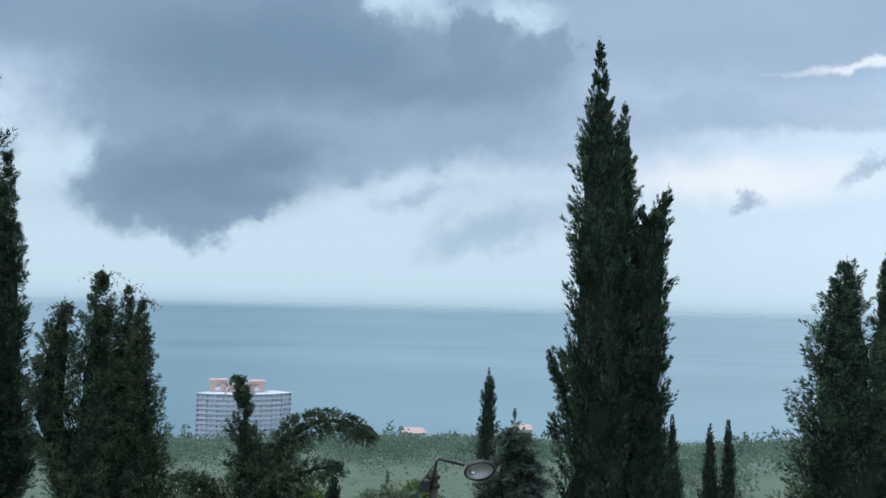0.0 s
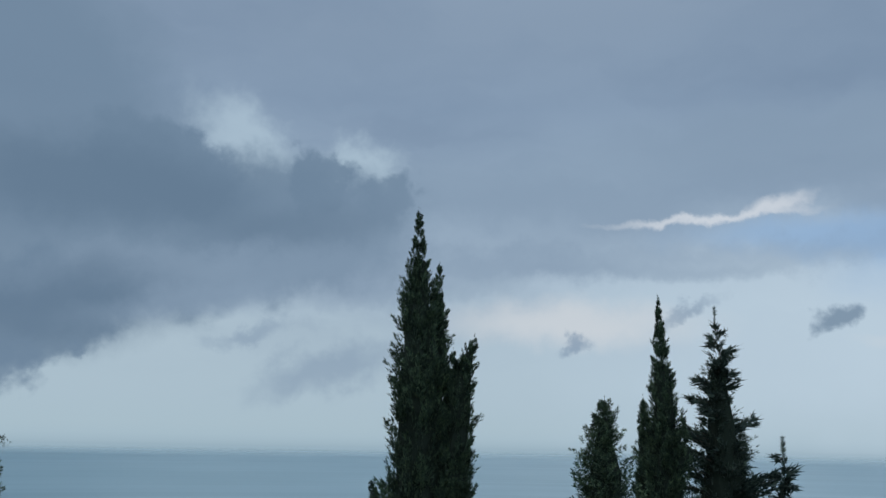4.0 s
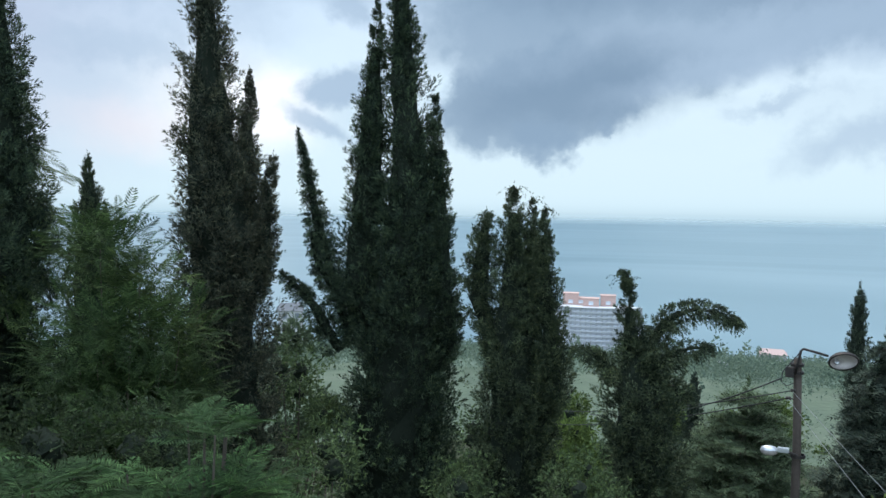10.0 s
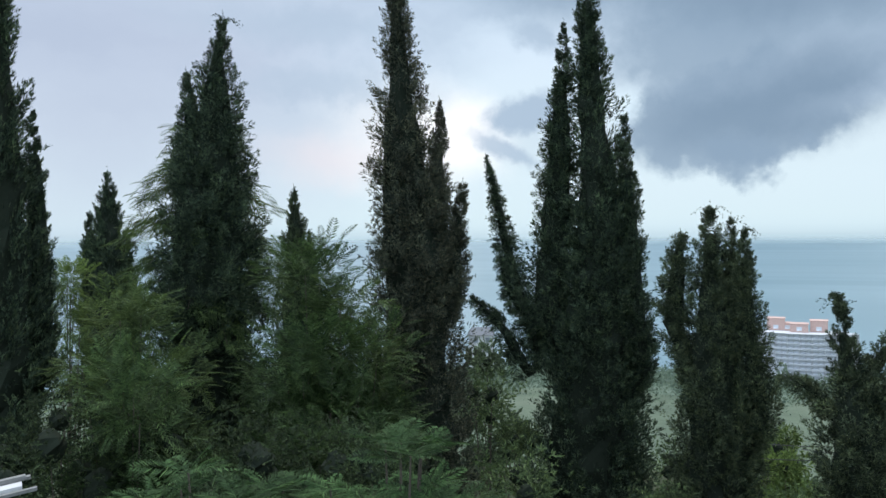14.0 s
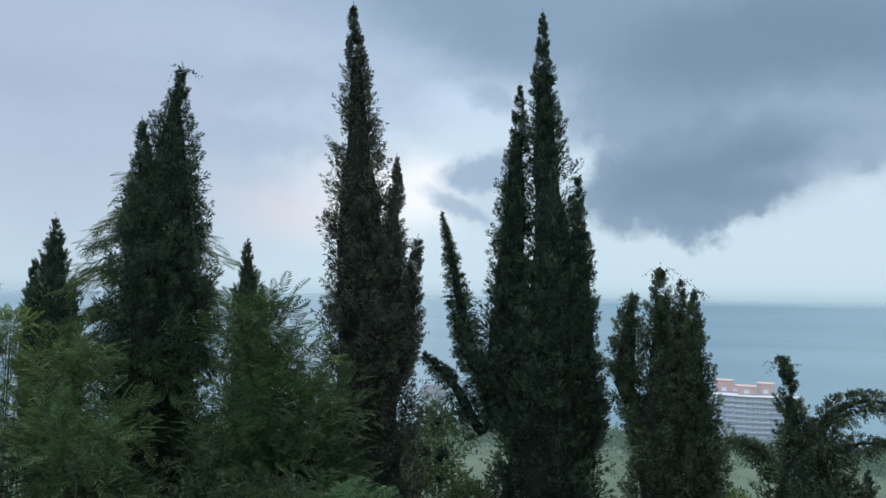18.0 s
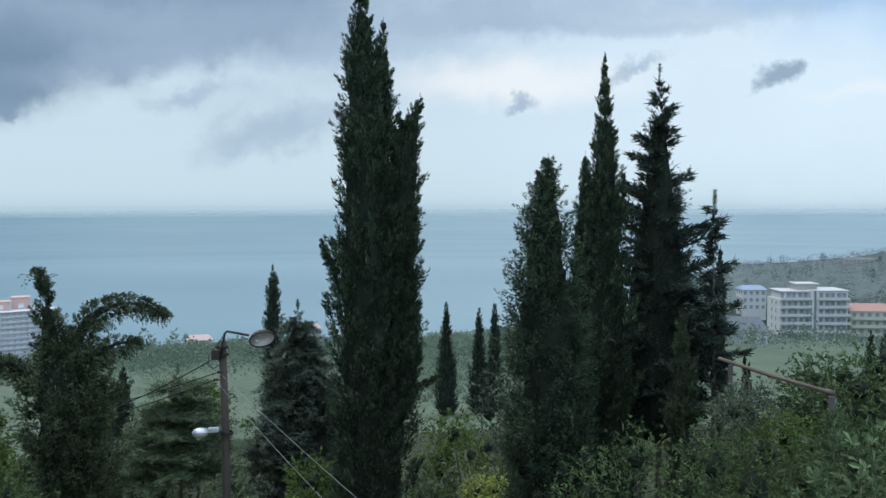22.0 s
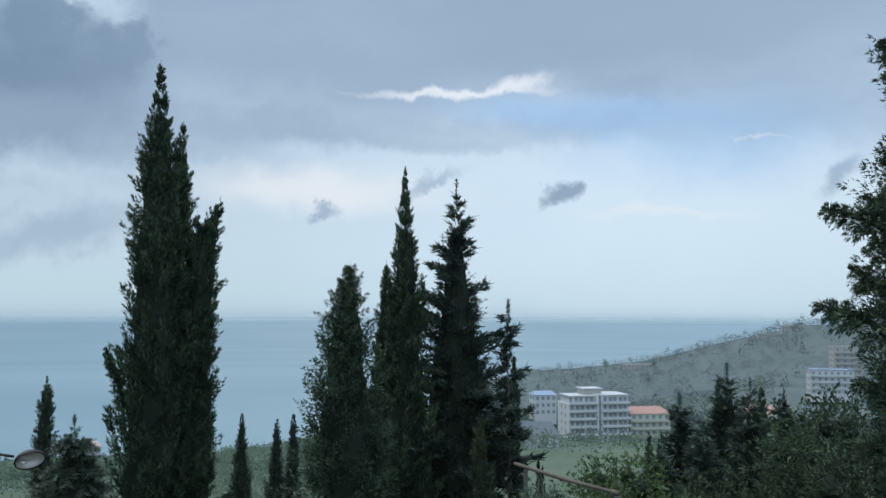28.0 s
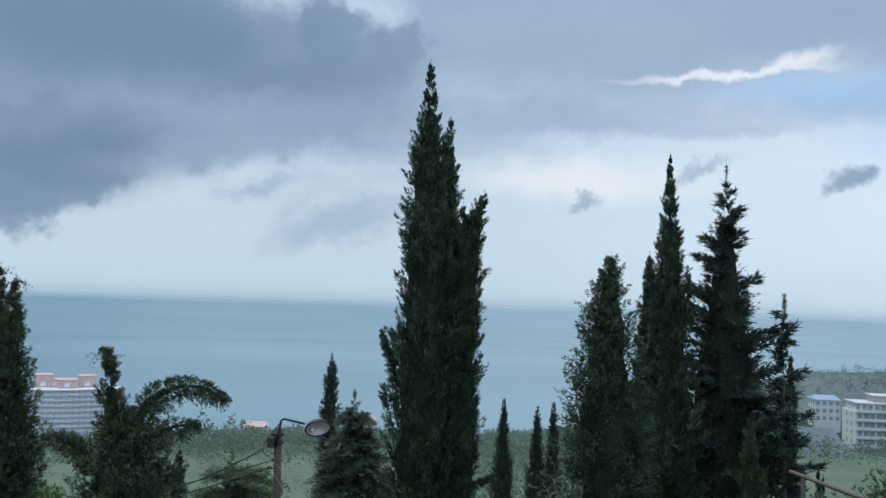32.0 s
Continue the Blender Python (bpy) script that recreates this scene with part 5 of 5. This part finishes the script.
def dry_shrub(az, d, top_el, wide, n):
    """A leafless shrub: forking bare stems fanning out of one foot."""
    rng = random.Random(int(az * 7 + d))
    base, top = tree_base(az, d), polar(az, top_el, d)
    root = thing("dry_shrub", base, "leafless grey shrub of bare forking twigs", "shrub")
    H = top.z - base.z
    for _ in range(n):
        a = rng.uniform(0, 6.283)
        tip = Vector((math.cos(a) * wide / 2 * rng.uniform(0.4, 1), math.sin(a) * wide / 2 * rng.uniform(0.4, 1), H * rng.uniform(0.75, 1.0)))
        mid = tip * 0.6 + Vector((rng.uniform(-0.15, 0.15), rng.uniform(-0.15, 0.15), H * 0.08))
        stem = part("stem", tube_bm(bmesh.new(), [Vector((0, 0, -0.2)), mid, tip], [0.022, 0.012, 0.004], 6), BARK, root)
        for _ in range(4):
            p = mid.lerp(tip, rng.uniform(0, 0.9))
            q = p + Vector((rng.uniform(-0.5, 0.5), rng.uniform(-0.5, 0.5), rng.uniform(0.05, 0.45)))
            part("twig", tube_bm(bmesh.new(), [p, (p + q) / 2 + Vector((0, 0, 0.05)), q], [0.008, 0.006, 0.003], 5), BARK, stem)
    return root


dry_shrub(15.6, 13, -18.2, 1.6, 8)
dry_shrub(1.6, 14, -19.0, 1.5, 7)
dry_shrub(24.5, 10.5, -17.8, 1.3, 6)

# ---------------------------------------------------------------- lamp pole and wires
def lathe(bm, profile, m, sides=20):
    """A turned body: profile of (radius, height), placed by m."""
    rings = [[bm.verts.new(m @ Vector((r * math.cos(2 * math.pi * k / sides), r * math.sin(2 * math.pi * k / sides), z))) for k in range(sides)] for r, z in profile]
    for a, b in zip(rings, rings[1:]):
        for k in range(sides):
            bm.faces.new((a[k], a[(k + 1) % sides], b[(k + 1) % sides], b[k]))
    return bm


def lamp_pole():
    d = 17.0
    base = polar(-0.25, 0, d)
    base.z = EYE - 10.7
    root = thing("street_lamp", base, "weathered wooden pole carrying two street lamps and wires", "street lamp")
    q = lambda az, el, dd=0.0: polar(az, el, d + dd) - base
    top = q(-0.70, -8.95)
    foot = Vector((0, 0, -0.5))
    pole = part("pole", tube_bm(bmesh.new(), [foot] + [foot.lerp(top, t) + Vector((0.02 * math.sin(t * 9), 0, 0)) for t in (0.2, 0.4, 0.6, 0.8, 1.0)], [0.100, 0.096, 0.091, 0.085, 0.078, 0.072], 14), POLEWOOD, root, smooth=True)
    # iron arm clamped to the pole top
    part("arm", tube_bm(bmesh.new(), [q(-0.78, -10.0, -0.12), q(-0.66, -9.2, -0.12), q(-0.50, -8.45, -0.1), q(-0.35, -8.33, -0.1), q(0.3, -8.47, -0.1), q(1.1, -8.66, -0.1)], 0.024, 8), IRON, root, smooth=True)
    bm = bmesh.new()
    for el in (-9.35, -9.85):
        lathe(bm, [(0.10, -0.025), (0.125, -0.025), (0.125, 0.025), (0.10, 0.025)], Matrix.Translation(q(-0.69, el)), 14)
    part("clamp", bm, IRON, root)
    c = q(-1.12, -9.85, -0.06)
    bm = add_box(bmesh.new(), (c.x - 0.08, c.y - 0.06, c.z - 0.10), (c.x + 0.08, c.y + 0.06, c.z + 0.10))
    bmesh.ops.bevel(bm, geom=bm.edges[:], offset=0.012, segments=1, affect="EDGES")
    part("switch_box", bm, IRON, root)
    # upper lamp: an oval bowl tipped towards the viewer
    head = Matrix.Translation(q(1.98, -8.95, -0.1)) @ Euler((radians(-58), radians(-6), radians(8))).to_matrix().to_4x4() @ Matrix.Diagonal((1.0, 0.78, 1.0, 1.0))
    shell = part("lamp_head", lathe(bmesh.new(), [(0.255, 0.0), (0.262, 0.02), (0.25, 0.06), (0.20, 0.115), (0.12, 0.155), (0.001, 0.17)], head @ Matrix.Rotation(math.pi, 4, "X") @ Matrix.Diagonal((1, 1, -1, 1)), 28), IRON, root, "dark oval lamp head", smooth=True)
    part("reflector", lathe(bmesh.new(), [(0.245, 0.0), (0.235, 0.045), (0.18, 0.095), (0.10, 0.125), (0.001, 0.135)], head, 28), ENAMEL, shell, "dull pinkish-white reflector bowl", smooth=True)
    part("rim", lathe(bmesh.new(), [(0.236, -0.012), (0.262, -0.016), (0.270, 0.008), (0.245, 0.012), (0.236, -0.012)], head, 28), IRON, shell, smooth=True)
    part("bulb", lathe(bmesh.new(), [(0.001, -0.01), (0.045, 0.01), (0.05, 0.05), (0.03, 0.10), (0.03, 0.13)], head @ Matrix.Translation((-0.11, 0.04, -0.02)), 14), ALU, shell, smooth=True)
    # lower lamp: glass dome and metal housing on a short bracket
    dome = Matrix.Translation(q(-2.2, -14.9, -0.15)) @ Euler((radians(-14), 0, radians(6))).to_matrix().to_4x4() @ Matrix.Diagonal((1.0, 0.62, 1.0, 1.0))
    low = part("lower_lamp", lathe(bmesh.new(), [(0.165, 0.0), (0.16, 0.035), (0.125, 0.08), (0.07, 0.10), (0.001, 0.108)], dome, 22), ALU, root, "shiny metal lamp on a short bracket", smooth=True)
    part("glass_dome", lathe(bmesh.new(), [(0.16, -0.006), (0.14, -0.05), (0.08, -0.08), (0.001, -0.088)], dome, 22), ENAMEL, low, smooth=True)
    a, b = q(-1.72, -14.78, -0.15), q(-1.0, -14.72, -0.15)
    bm = add_box(bmesh.new(), (a.x, a.y - 0.07, a.z - 0.03), (b.x, a.y + 0.07, a.z + 0.055))
    bmesh.ops.bevel(bm, geom=bm.edges[:], offset=0.015, segments=2, affect="EDGES")
    part("housing", bm, ALU, low)
    part("bracket", tube_bm(bmesh.new(), [q(-1.05, -14.85, -0.15), q(-0.6, -14.95, -0.12), q(-0.45, -15.0, 0)], 0.022, 8), IRON, root)
    bm = bmesh.new()
    lathe(bm, [(0.118, -0.03), (0.135, -0.03), (0.135, 0.03), (0.118, 0.03)], Matrix.Translation(q(-0.48, -15.0)), 14)
    part("clamp", bm, IRON, root)
    for az, el in ((-0.92, -11.0), (-1.18, -11.5)):
        part("insulator", lathe(bmesh.new(), [(0.001, -0.05), (0.03, -0.045), (0.035, -0.01), (0.02, 0.0), (0.035, 0.01), (0.03, 0.045), (0.001, 0.05)], Matrix.Translation(q(az + 0.03, el, -0.1)) @ Matrix.Rotation(math.pi / 2, 4, "Y"), 10), IRON, root)
        part("insulator_pin", tube_bm(bmesh.new(), [q(az, el, -0.1), q(-0.62, el - 0.05, 0.0)], 0.012, 6), IRON, root)
    # the feed that loops from the arm down to the wires
    part("feed_cable", tube_bm(bmesh.new(), [q(-0.5, -8.5, -0.1), q(-0.95, -9.1, -0.12), q(-1.55, -9.9, -0.12), q(-1.62, -10.5, -0.12), q(-1.3, -10.75, -0.12), q(-0.9, -10.55, -0.12)], 0.010, 6), WIRE, root)
    return root


def wire(a, b, sag, mat, r, label):
    """A sagging overhead wire between two places."""
    a, b = Vector(a), Vector(b)
    pts = []
    for i in range(25):
        t = i / 24
        pts.append(a.lerp(b, t) - Vector((0, 0, sag * 4 * t * (1 - t))) - a)
    bm = tube_bm(bmesh.new(), pts, r, 6)
    me = bpy.data.meshes.new("overhead_wire")
    bm.to_mesh(me)
    bm.free()
    me.materials.append(mat)
    ob = new("overhead_wire", me)
    ob.location = a
    return tagged(ob, label, "wire", "wires on the lamp pole")


lamp_pole()
beyond = lambda a, b, f: Vector(a) + (Vector(b) - Vector(a)) * f
p0 = polar(-0.92, -11.0, 16.9)
wire(p0, beyond(p0, polar(-15.1, -13.0, 25), 1.35), 0.25, WIRE, 0.011, "black overhead wire sagging between poles")
p1 = polar(-1.18, -11.5, 16.9)
wire(p1, beyond(p1, polar(-15.1, -13.9, 25), 1.35), 0.25, WIRE, 0.011, "black overhead wire sagging between poles")
p2 = polar(-1.62, -10.3, 16.9)
wire(p2, beyond(p2, polar(-7.0, -11.8, 20), 3.0), 0.35, WIRE, 0.013, "black service cable sagging away from the lamp")
wire(polar(-0.9, -11.05, 16.9), polar(8.7, -20.0, 9.0), 0.03, WIRE_BARE, 0.0038, "taut pale wire running down from the pole")
wire(polar(-1.15, -11.55, 16.9), polar(6.6, -20.3, 9.0), 0.03, WIRE_BARE, 0.0038, "taut pale wire running down from the pole")

# ---------------------------------------------------------------- rail on posts
def rail():
    d = 13.0
    a, b = polar(33.2, -10.05, d + 1.5), polar(40.05, -11.75, d)
    root = thing("pipe_rail", (b.x, b.y, ground_z(40, d)), "rusty pipe rail resting on weathered posts", "rail")
    o = Vector(root.location)
    part("pipe", tube_bm(bmesh.new(), [a - o, (a - o).lerp(b - o, 0.5) + Vector((0, 0, -0.02)), b - o], [0.032, 0.032, 0.032], 12), RUST, root, smooth=True)
    part("pipe_collar", tube_bm(bmesh.new(), [(b - o) + (a - b).normalized() * 0.10, (b - o) - (a - b).normalized() * 0.02], 0.042, 12), RUST, root, smooth=True)
    for p, w in ((b, 0.045), (a.lerp(b, 0.12), 0.035)):
        bm = add_box(bmesh.new(), (-w, -w * 0.8, 0), (w, w * 0.8, p.z - o.z - 0.04), Matrix.Translation((p.x - o.x, p.y - o.y, 0)) @ Matrix.Rotation(-radians(38), 4, "Z"))
        bmesh.ops.bevel(bm, geom=[e for e in bm.edges], offset=0.015, segments=1, affect="EDGES")
        part("post", bm, POSTWOOD, root)
    return root


rail()
for az, el, w in ((34.8, -9.8, 0.16), (35.1, -10.3, 0.13)):
    cypress(az, 34, [[(az, 0.05, el), (az, w, el - 0.8), (az, w * 1.6, el - 3)]], "thin young cypress beyond the rail", size=0.14)

# ---------------------------------------------------------------- buildings
def pane_mesh(name, w, h, mat, deep=0.10):
    bm = add_box(bmesh.new(), (-w / 2, -deep, -h / 2), (w / 2, 0.02, h / 2))
    me = bpy.data.meshes.new(name)
    bm.to_mesh(me)
    bm.free()
    me.materials.append(mat)
    return me


def shared(name, me, parent, place, turn=0.0):
    ob = new(name, me)
    ob.parent, ob.location = parent, place
    ob.rotation_euler = (0, 0, turn)
    return ob


def hip_roof(bm, w, d, h, over=0.5, ridge=0.72, z=0.0):
    """Four sloping sides meeting in a ridge."""
    x0, x1, y0, y1 = -over, w + over, -over, d + over
    rx = (x1 - x0) * ridge / 2
    cx, cy = (x0 + x1) / 2, (y0 + y1) / 2
    v = [bm.verts.new(p) for p in ((x0, y0, z), (x1, y0, z), (x1, y1, z), (x0, y1, z), (cx - rx, cy, z + h), (cx + rx, cy, z + h))]
    for f in ((0, 1, 5, 4), (1, 2, 5), (2, 3, 4, 5), (3, 0, 4), (3, 2, 1, 0)):
        bm.faces.new([v[i] for i in f])
    return bm


def house(az, d, top_el, w, deep, h, turn, storeys, bays, wall, label, roof=None, roof_h=2.0, balconies=False, side_bays=3, name="house", category="house", win=(1.3, 1.5), flat_mat=None):
    """A building whose front left corner's eaves are at that bearing and rise; x runs along its front, y into it."""
    p = polar(az, top_el, d)
    root = thing(name, (p.x, p.y, p.z - h), label, category)
    root.rotation_euler = (0, 0, radians(turn))
    bm = add_box(bmesh.new(), (0, 0, -4), (w, deep, h))
    part("wall", bm, wall, root)
    fh = h / storeys
    me = pane_mesh("window", win[0], win[1], GLASS, 0.06)
    for s in range(storeys):
        z = fh * (s + 0.52)
        for b in range(bays):
            shared("window", me, root, (w * (b + 0.5) / bays, 0, z))
        for b in range(side_bays):
            shared("window", me, root, (0, deep * (b + 0.5) / side_bays, z), -math.pi / 2)
        if balconies and s:
            bal = part("balcony", add_box(bmesh.new(), (w * 0.02, -1.3, fh * s - 0.12), (w * 0.98, 0.0, fh * s + 0.10)), wall, root)
            part("parapet", add_box(bmesh.new(), (w * 0.02, -1.3, fh * s + 0.10), (w * 0.98, -1.18, fh * s + 0.95)), wall, bal)
    if roof:
        part("roof", hip_roof(bmesh.new(), w, deep, roof_h, z=h), roof, root)
    else:
        part("parapet", add_box(add_box(add_box(add_box(bmesh.new(), (-0.2, -0.2, h), (w + 0.2, 0.1, h + 0.6)), (-0.2, deep - 0.1, h), (w + 0.2, deep + 0.2, h + 0.6)), (-0.2, 0.1, h), (0.1, deep - 0.1, h + 0.6)), (w - 0.1, 0.1, h), (w + 0.2, deep - 0.1, h + 0.6)), flat_mat or wall, root)
    return root


def apartments():
    """White block of flats: two balconied wings either side of a stair tower, set-back top floor, roof house."""
    d = 336.0
    p = polar(36.9, -6.05, d)
    root = thing("apartment_building", (p.x, p.y, p.z - 15.6), "white six-storey apartment block with balconies", "building")
    root.rotation_euler = (0, 0, radians(-38 + 22))
    W, D, F = 25.5, 13.0, 3.12
    part("wall", add_box(bmesh.new(), (0, 0, -5), (11.6, D, 5 * F)), RENDER_WHITE, root)
    part("wall", add_box(bmesh.new(), (14.2, 0, -5), (W, D, 6 * F)), RENDER_WHITE, root)
    part("upper_floor", add_box(bmesh.new(), (1.0, 1.6, 5 * F), (11.6, D - 1, 6 * F - 0.3)), RENDER_WHITE, root)
    part("stair_tower", add_box(bmesh.new(), (11.6, -0.9, -5), (12.4, D - 2, 6 * F + 0.4)), RENDER_WHITE, root)
    part("stair_tower", add_box(bmesh.new(), (13.4, -0.9, -5), (14.2, D - 2, 6 * F + 0.4)), RENDER_WHITE, root)
    part("stair_glazing", add_box(bmesh.new(), (12.4, -0.4, -4), (13.4, D - 3, 6 * F)), GLASS, root)
    part("roof_house", add_box(bmesh.new(), (8.0, 4.0, 6 * F - 0.3), (15.5, D - 2, 6 * F + 2.3)), STONE_BEIGE, root)
    part("roof_slab", add_box(bmesh.new(), (7.4, 3.4, 6 * F + 2.3), (16.1, D - 1.4, 6 * F + 2.6)), RENDER_WHITE, root)
    part("roof_slab", add_box(bmesh.new(), (0.4, 0.9, 6 * F - 0.3), (11.6, D - 0.4, 6 * F)), RENDER_WHITE, root)
    part("roof_slab", add_box(bmesh.new(), (14.2, -0.5, 6 * F), (W + 0.4, D + 0.3, 6 * F + 0.3)), RENDER_WHITE, root)
    win, slim = pane_mesh("window", 1.25, 2.1, GLASS, 0.08), pane_mesh("window", 0.9, 1.5, GLASS, 0.06)
    pier = pane_mesh("pier", 0.5, 2.6, STONE_BEIGE, 0.35)
    for s in range(6):
        for x0, x1, n in ((0.3, 11.4, 5), (14.4, W - 0.2, 5)):
            y = 0.0 if not (s == 5 and x0 < 5) else 1.6
            for b in range(n):
                shared("window", win, root, (x0 + (x1 - x0) * (b + 0.5) / n, y, F * s + 1.35))
                if b in (1, 3):
                    shared("pier", pier, root, (x0 + (x1 - x0) * (b + 1.0) / n, y, F * s + 1.45))
            if s:
                bal = part("balcony", add_box(bmesh.new(), (x0 - 0.5, -1.5, F * s - 0.15), (x1 + 0.5, 0, F * s + 0.08)), RENDER_WHITE, root)
                part("parapet", add_box(bmesh.new(), (x0 - 0.5, -1.5, F * s + 0.08), (x1 + 0.5, -1.38, F * s + 0.85)), RENDER_WHITE, bal)
        if s < 5:
            for b in (0.3, 0.62):
                shared("window", slim, root, (0, D * b, F * s + 1.5), -math.pi / 2)
    return root


def hotel():
    """Large hotel with a bowed balcony front and pink roof houses."""
    d, R = 520.0, 46.0
    c = polar(-13.7, 0, d + R)
    F, N = 3.0, 11
    top = EYE + (d) * math.tan(radians(-6.42))
    root = thing("hotel", (c.x, c.y, top - F * N), "large white hotel with curved balconies and pink roof houses", "hotel")
    root.rotation_euler = (0, 0, radians(13.7))
    spread = [radians(a) for a in np.linspace(-37, 40, 19)]

    def ring(bm, r0, r1, z0, z1, angles):
        v = [[bm.verts.new((r * math.sin(a), -r * math.cos(a), z)) for a in angles] for r, z in ((r0, z0), (r1, z0), (r1, z1), (r0, z1))]
        for i in range(4):
            for k in range(len(angles) - 1):
                bm.faces.new((v[i][k], v[i][k + 1], v[(i + 1) % 4][k + 1], v[(i + 1) % 4][k]))
        for k in (0, -1):
            bm.faces.new([v[i][k] for i in range(4)])
        return bm

    part("wall", ring(bmesh.new(), R - 16, R - 1.8, -8, F * N, spread), HOTEL_WHITE, root)
    pane = pane_mesh("window", 2.9, 2.3, HOTELGLASS, 0.08)
    for s in range(N):
        bal = part("balcony", ring(bmesh.new(), R - 1.9, R, F * s - 0.14, F * s + 0.14, spread), HOTEL_WHITE, root)
        part("parapet", ring(bmesh.new(), R - 0.15, R + 0.02, F * s + 0.14, F * s + 0.85, spread), HOTEL_WHITE, bal)
        for k in range(len(spread) - 1):
            a = (spread[k] + spread[k + 1]) / 2
            shared("window", pane, root, ((R - 1.8) * math.sin(a), -(R - 1.8) * math.cos(a), F * s + 1.5), a)
    fin = add_box(bmesh.new(), (-0.16, -1.7, -8), (0.16, 0, F * N))
    me = bpy.data.meshes.new("fin")
    fin.to_mesh(me)
    fin.free()
    me.materials.append(HOTEL_WHITE)
    for a in spread[::2]:
        shared("fin", me, root, ((R - 1.8) * math.sin(a), -(R - 1.8) * math.cos(a), 0), a)
    part("roof", ring(bmesh.new(), R - 17, R + 0.4, F * N, F * N + 0.35, spread), HOTEL_WHITE, root)
    for x0, x1, y, h in ((-20.5, -10.5, -30, 7.0), (-7.5, 2.5, -38, 4.8), (3.5, 13.0, -34, 6.6), (-10.5, -7.5, -30, 4.2)):
        bm = add_box(bmesh.new(), (x0, y, F * N + 0.3), (x1, y + 9, F * N + 0.7 + h - 0.5))
        rh = part("roof_house", bm, HOTEL_PINK, root, "pink rendered roof house")
        part("roof_cap", add_box(bmesh.new(), (x0 - 0.3, y - 0.3, F * N + 0.2 + h), (x1 + 0.3, y + 9.3, F * N + 0.7 + h)), HOTEL_PINK, rh)
        shared("window", pane, rh, ((x0 + x1) / 2, y, F * N + 2.4))
    return root


hotel()
apartments()
house(41.0, 350, -6.6, 17, 12, 12.5, -20, 4, 6, GREENWALL, "pale yellow apartment house with a red hipped roof", ROOF_RED, 2.4, True)
house(33.0, 262, -8.3, 15, 10, 5.0, -26, 1, 5, RENDER_WHITE, "low white house with a dark grey roof", ROOF_GREY, 4.2)
house(32.6, 248, -9.2, 10.5, 8, 4.0, -26, 1, 3, RENDER_WHITE, "low white house with a dark grey roof", ROOF_GREY, 3.0)
house(34.6, 372, -5.5, 10, 9, 9.0, -18, 3, 4, RENDER_WHITE, "white house with a blue sheet roof", ROOF_BLUE, 1.6)
house(52.2, 520, -3.45, 23, 14, 14.0, -42, 4, 7, RENDER_WHITE, "white hotel block with a blue-edged flat roof", None, flat_mat=ROOF_BLUE, balconies=True)
house(53.6, 570, -2.0, 16, 16, 24.0, -42, 7, 4, STONE_BEIGE, "pale high-rise with stacked balconies on the hill", None, balconies=True)
house(49.2, 850, -1.2, 25, 15, 18.0, -44, 5, 9, STONE_BEIGE, "long beige building high on the headland", None, side_bays=3, win=(1.5, 1.6))
house(50.6, 870, -0.7, 20, 15, 19.0, -44, 5, 7, STONE_BEIGE, "beige building high on the headland", None, win=(1.5, 1.6))
house(40.6, 850, -3.35, 28, 14, 8.0, -36, 2, 8, STONE_BEIGE, "low flat pale building on the ridge", None, win=(1.5, 1.6))
house(48.5, 300, -6.3, 9, 9, 6.0, -40, 2, 3, GREENWALL, "small house with a pinkish tiled roof dulled for haze", ROOF_RED, 2.4)
house(-3.0, 480, -8.85, 14, 9, 5.0, 4, 1, 5, STONE_BEIGE, "low house by the shore with a long pink roof paled for haze", ROOF_PINK, 2.6)
house(4.6, 500, -8.4, 12, 9, 5.0, -4, 1, 4, STONE_BEIGE, "low house by the shore with a long pink roof paled for haze", ROOF_PINK, 2.6)
house(-6.3, 380, -9.7, 9, 6, 3.6, 6, 1, 3, RENDER_WHITE, "low shed with a flat white roof", None)
house(-35.6, 240, -6.9, 7, 7, 6.0, 36, 2, 2, RENDER_WHITE, "pale house glimpsed between cypresses", ROOF_GREY, 2.0)


# ---------------------------------------------------------------- pale boards in the undergrowth, on an added post
def roof_scrap():
    d = 8.5
    p = polar(-66.2, -15.4, d)
    root = thing("roof_scrap", (p.x, p.y, ground_z(-66, d)), "pale boards like a roof edge on an added post", "shelter")
    o = Vector(root.location)
    h = p.z - o.z
    # unseen post, added only to carry the boards
    part("post", tube_bm(bmesh.new(), [(0, 0, -0.2), (0.02, 0, h)], 0.05, 8), BARK, root)
    turn = Matrix.Translation((0, 0, h)) @ Matrix.Rotation(radians(66), 4, "Z") @ Matrix.Rotation(radians(-7), 4, "Y")
    for lo, hi, mat in (((-0.30, -0.10, 0.02), (0.22, 0.06, 0.06), RENDER_WHITE), ((-0.34, 0.08, 0.06), (0.26, 0.15, 0.10), CONCRETE), ((-0.20, -0.16, 0.0), (0.34, -0.11, 0.03), CONCRETE), ((-0.36, 0.17, 0.03), (0.30, 0.24, 0.06), CONCRETE)):
        part("board", add_box(bmesh.new(), lo, hi, turn), mat, root)
    return root


roof_scrap()
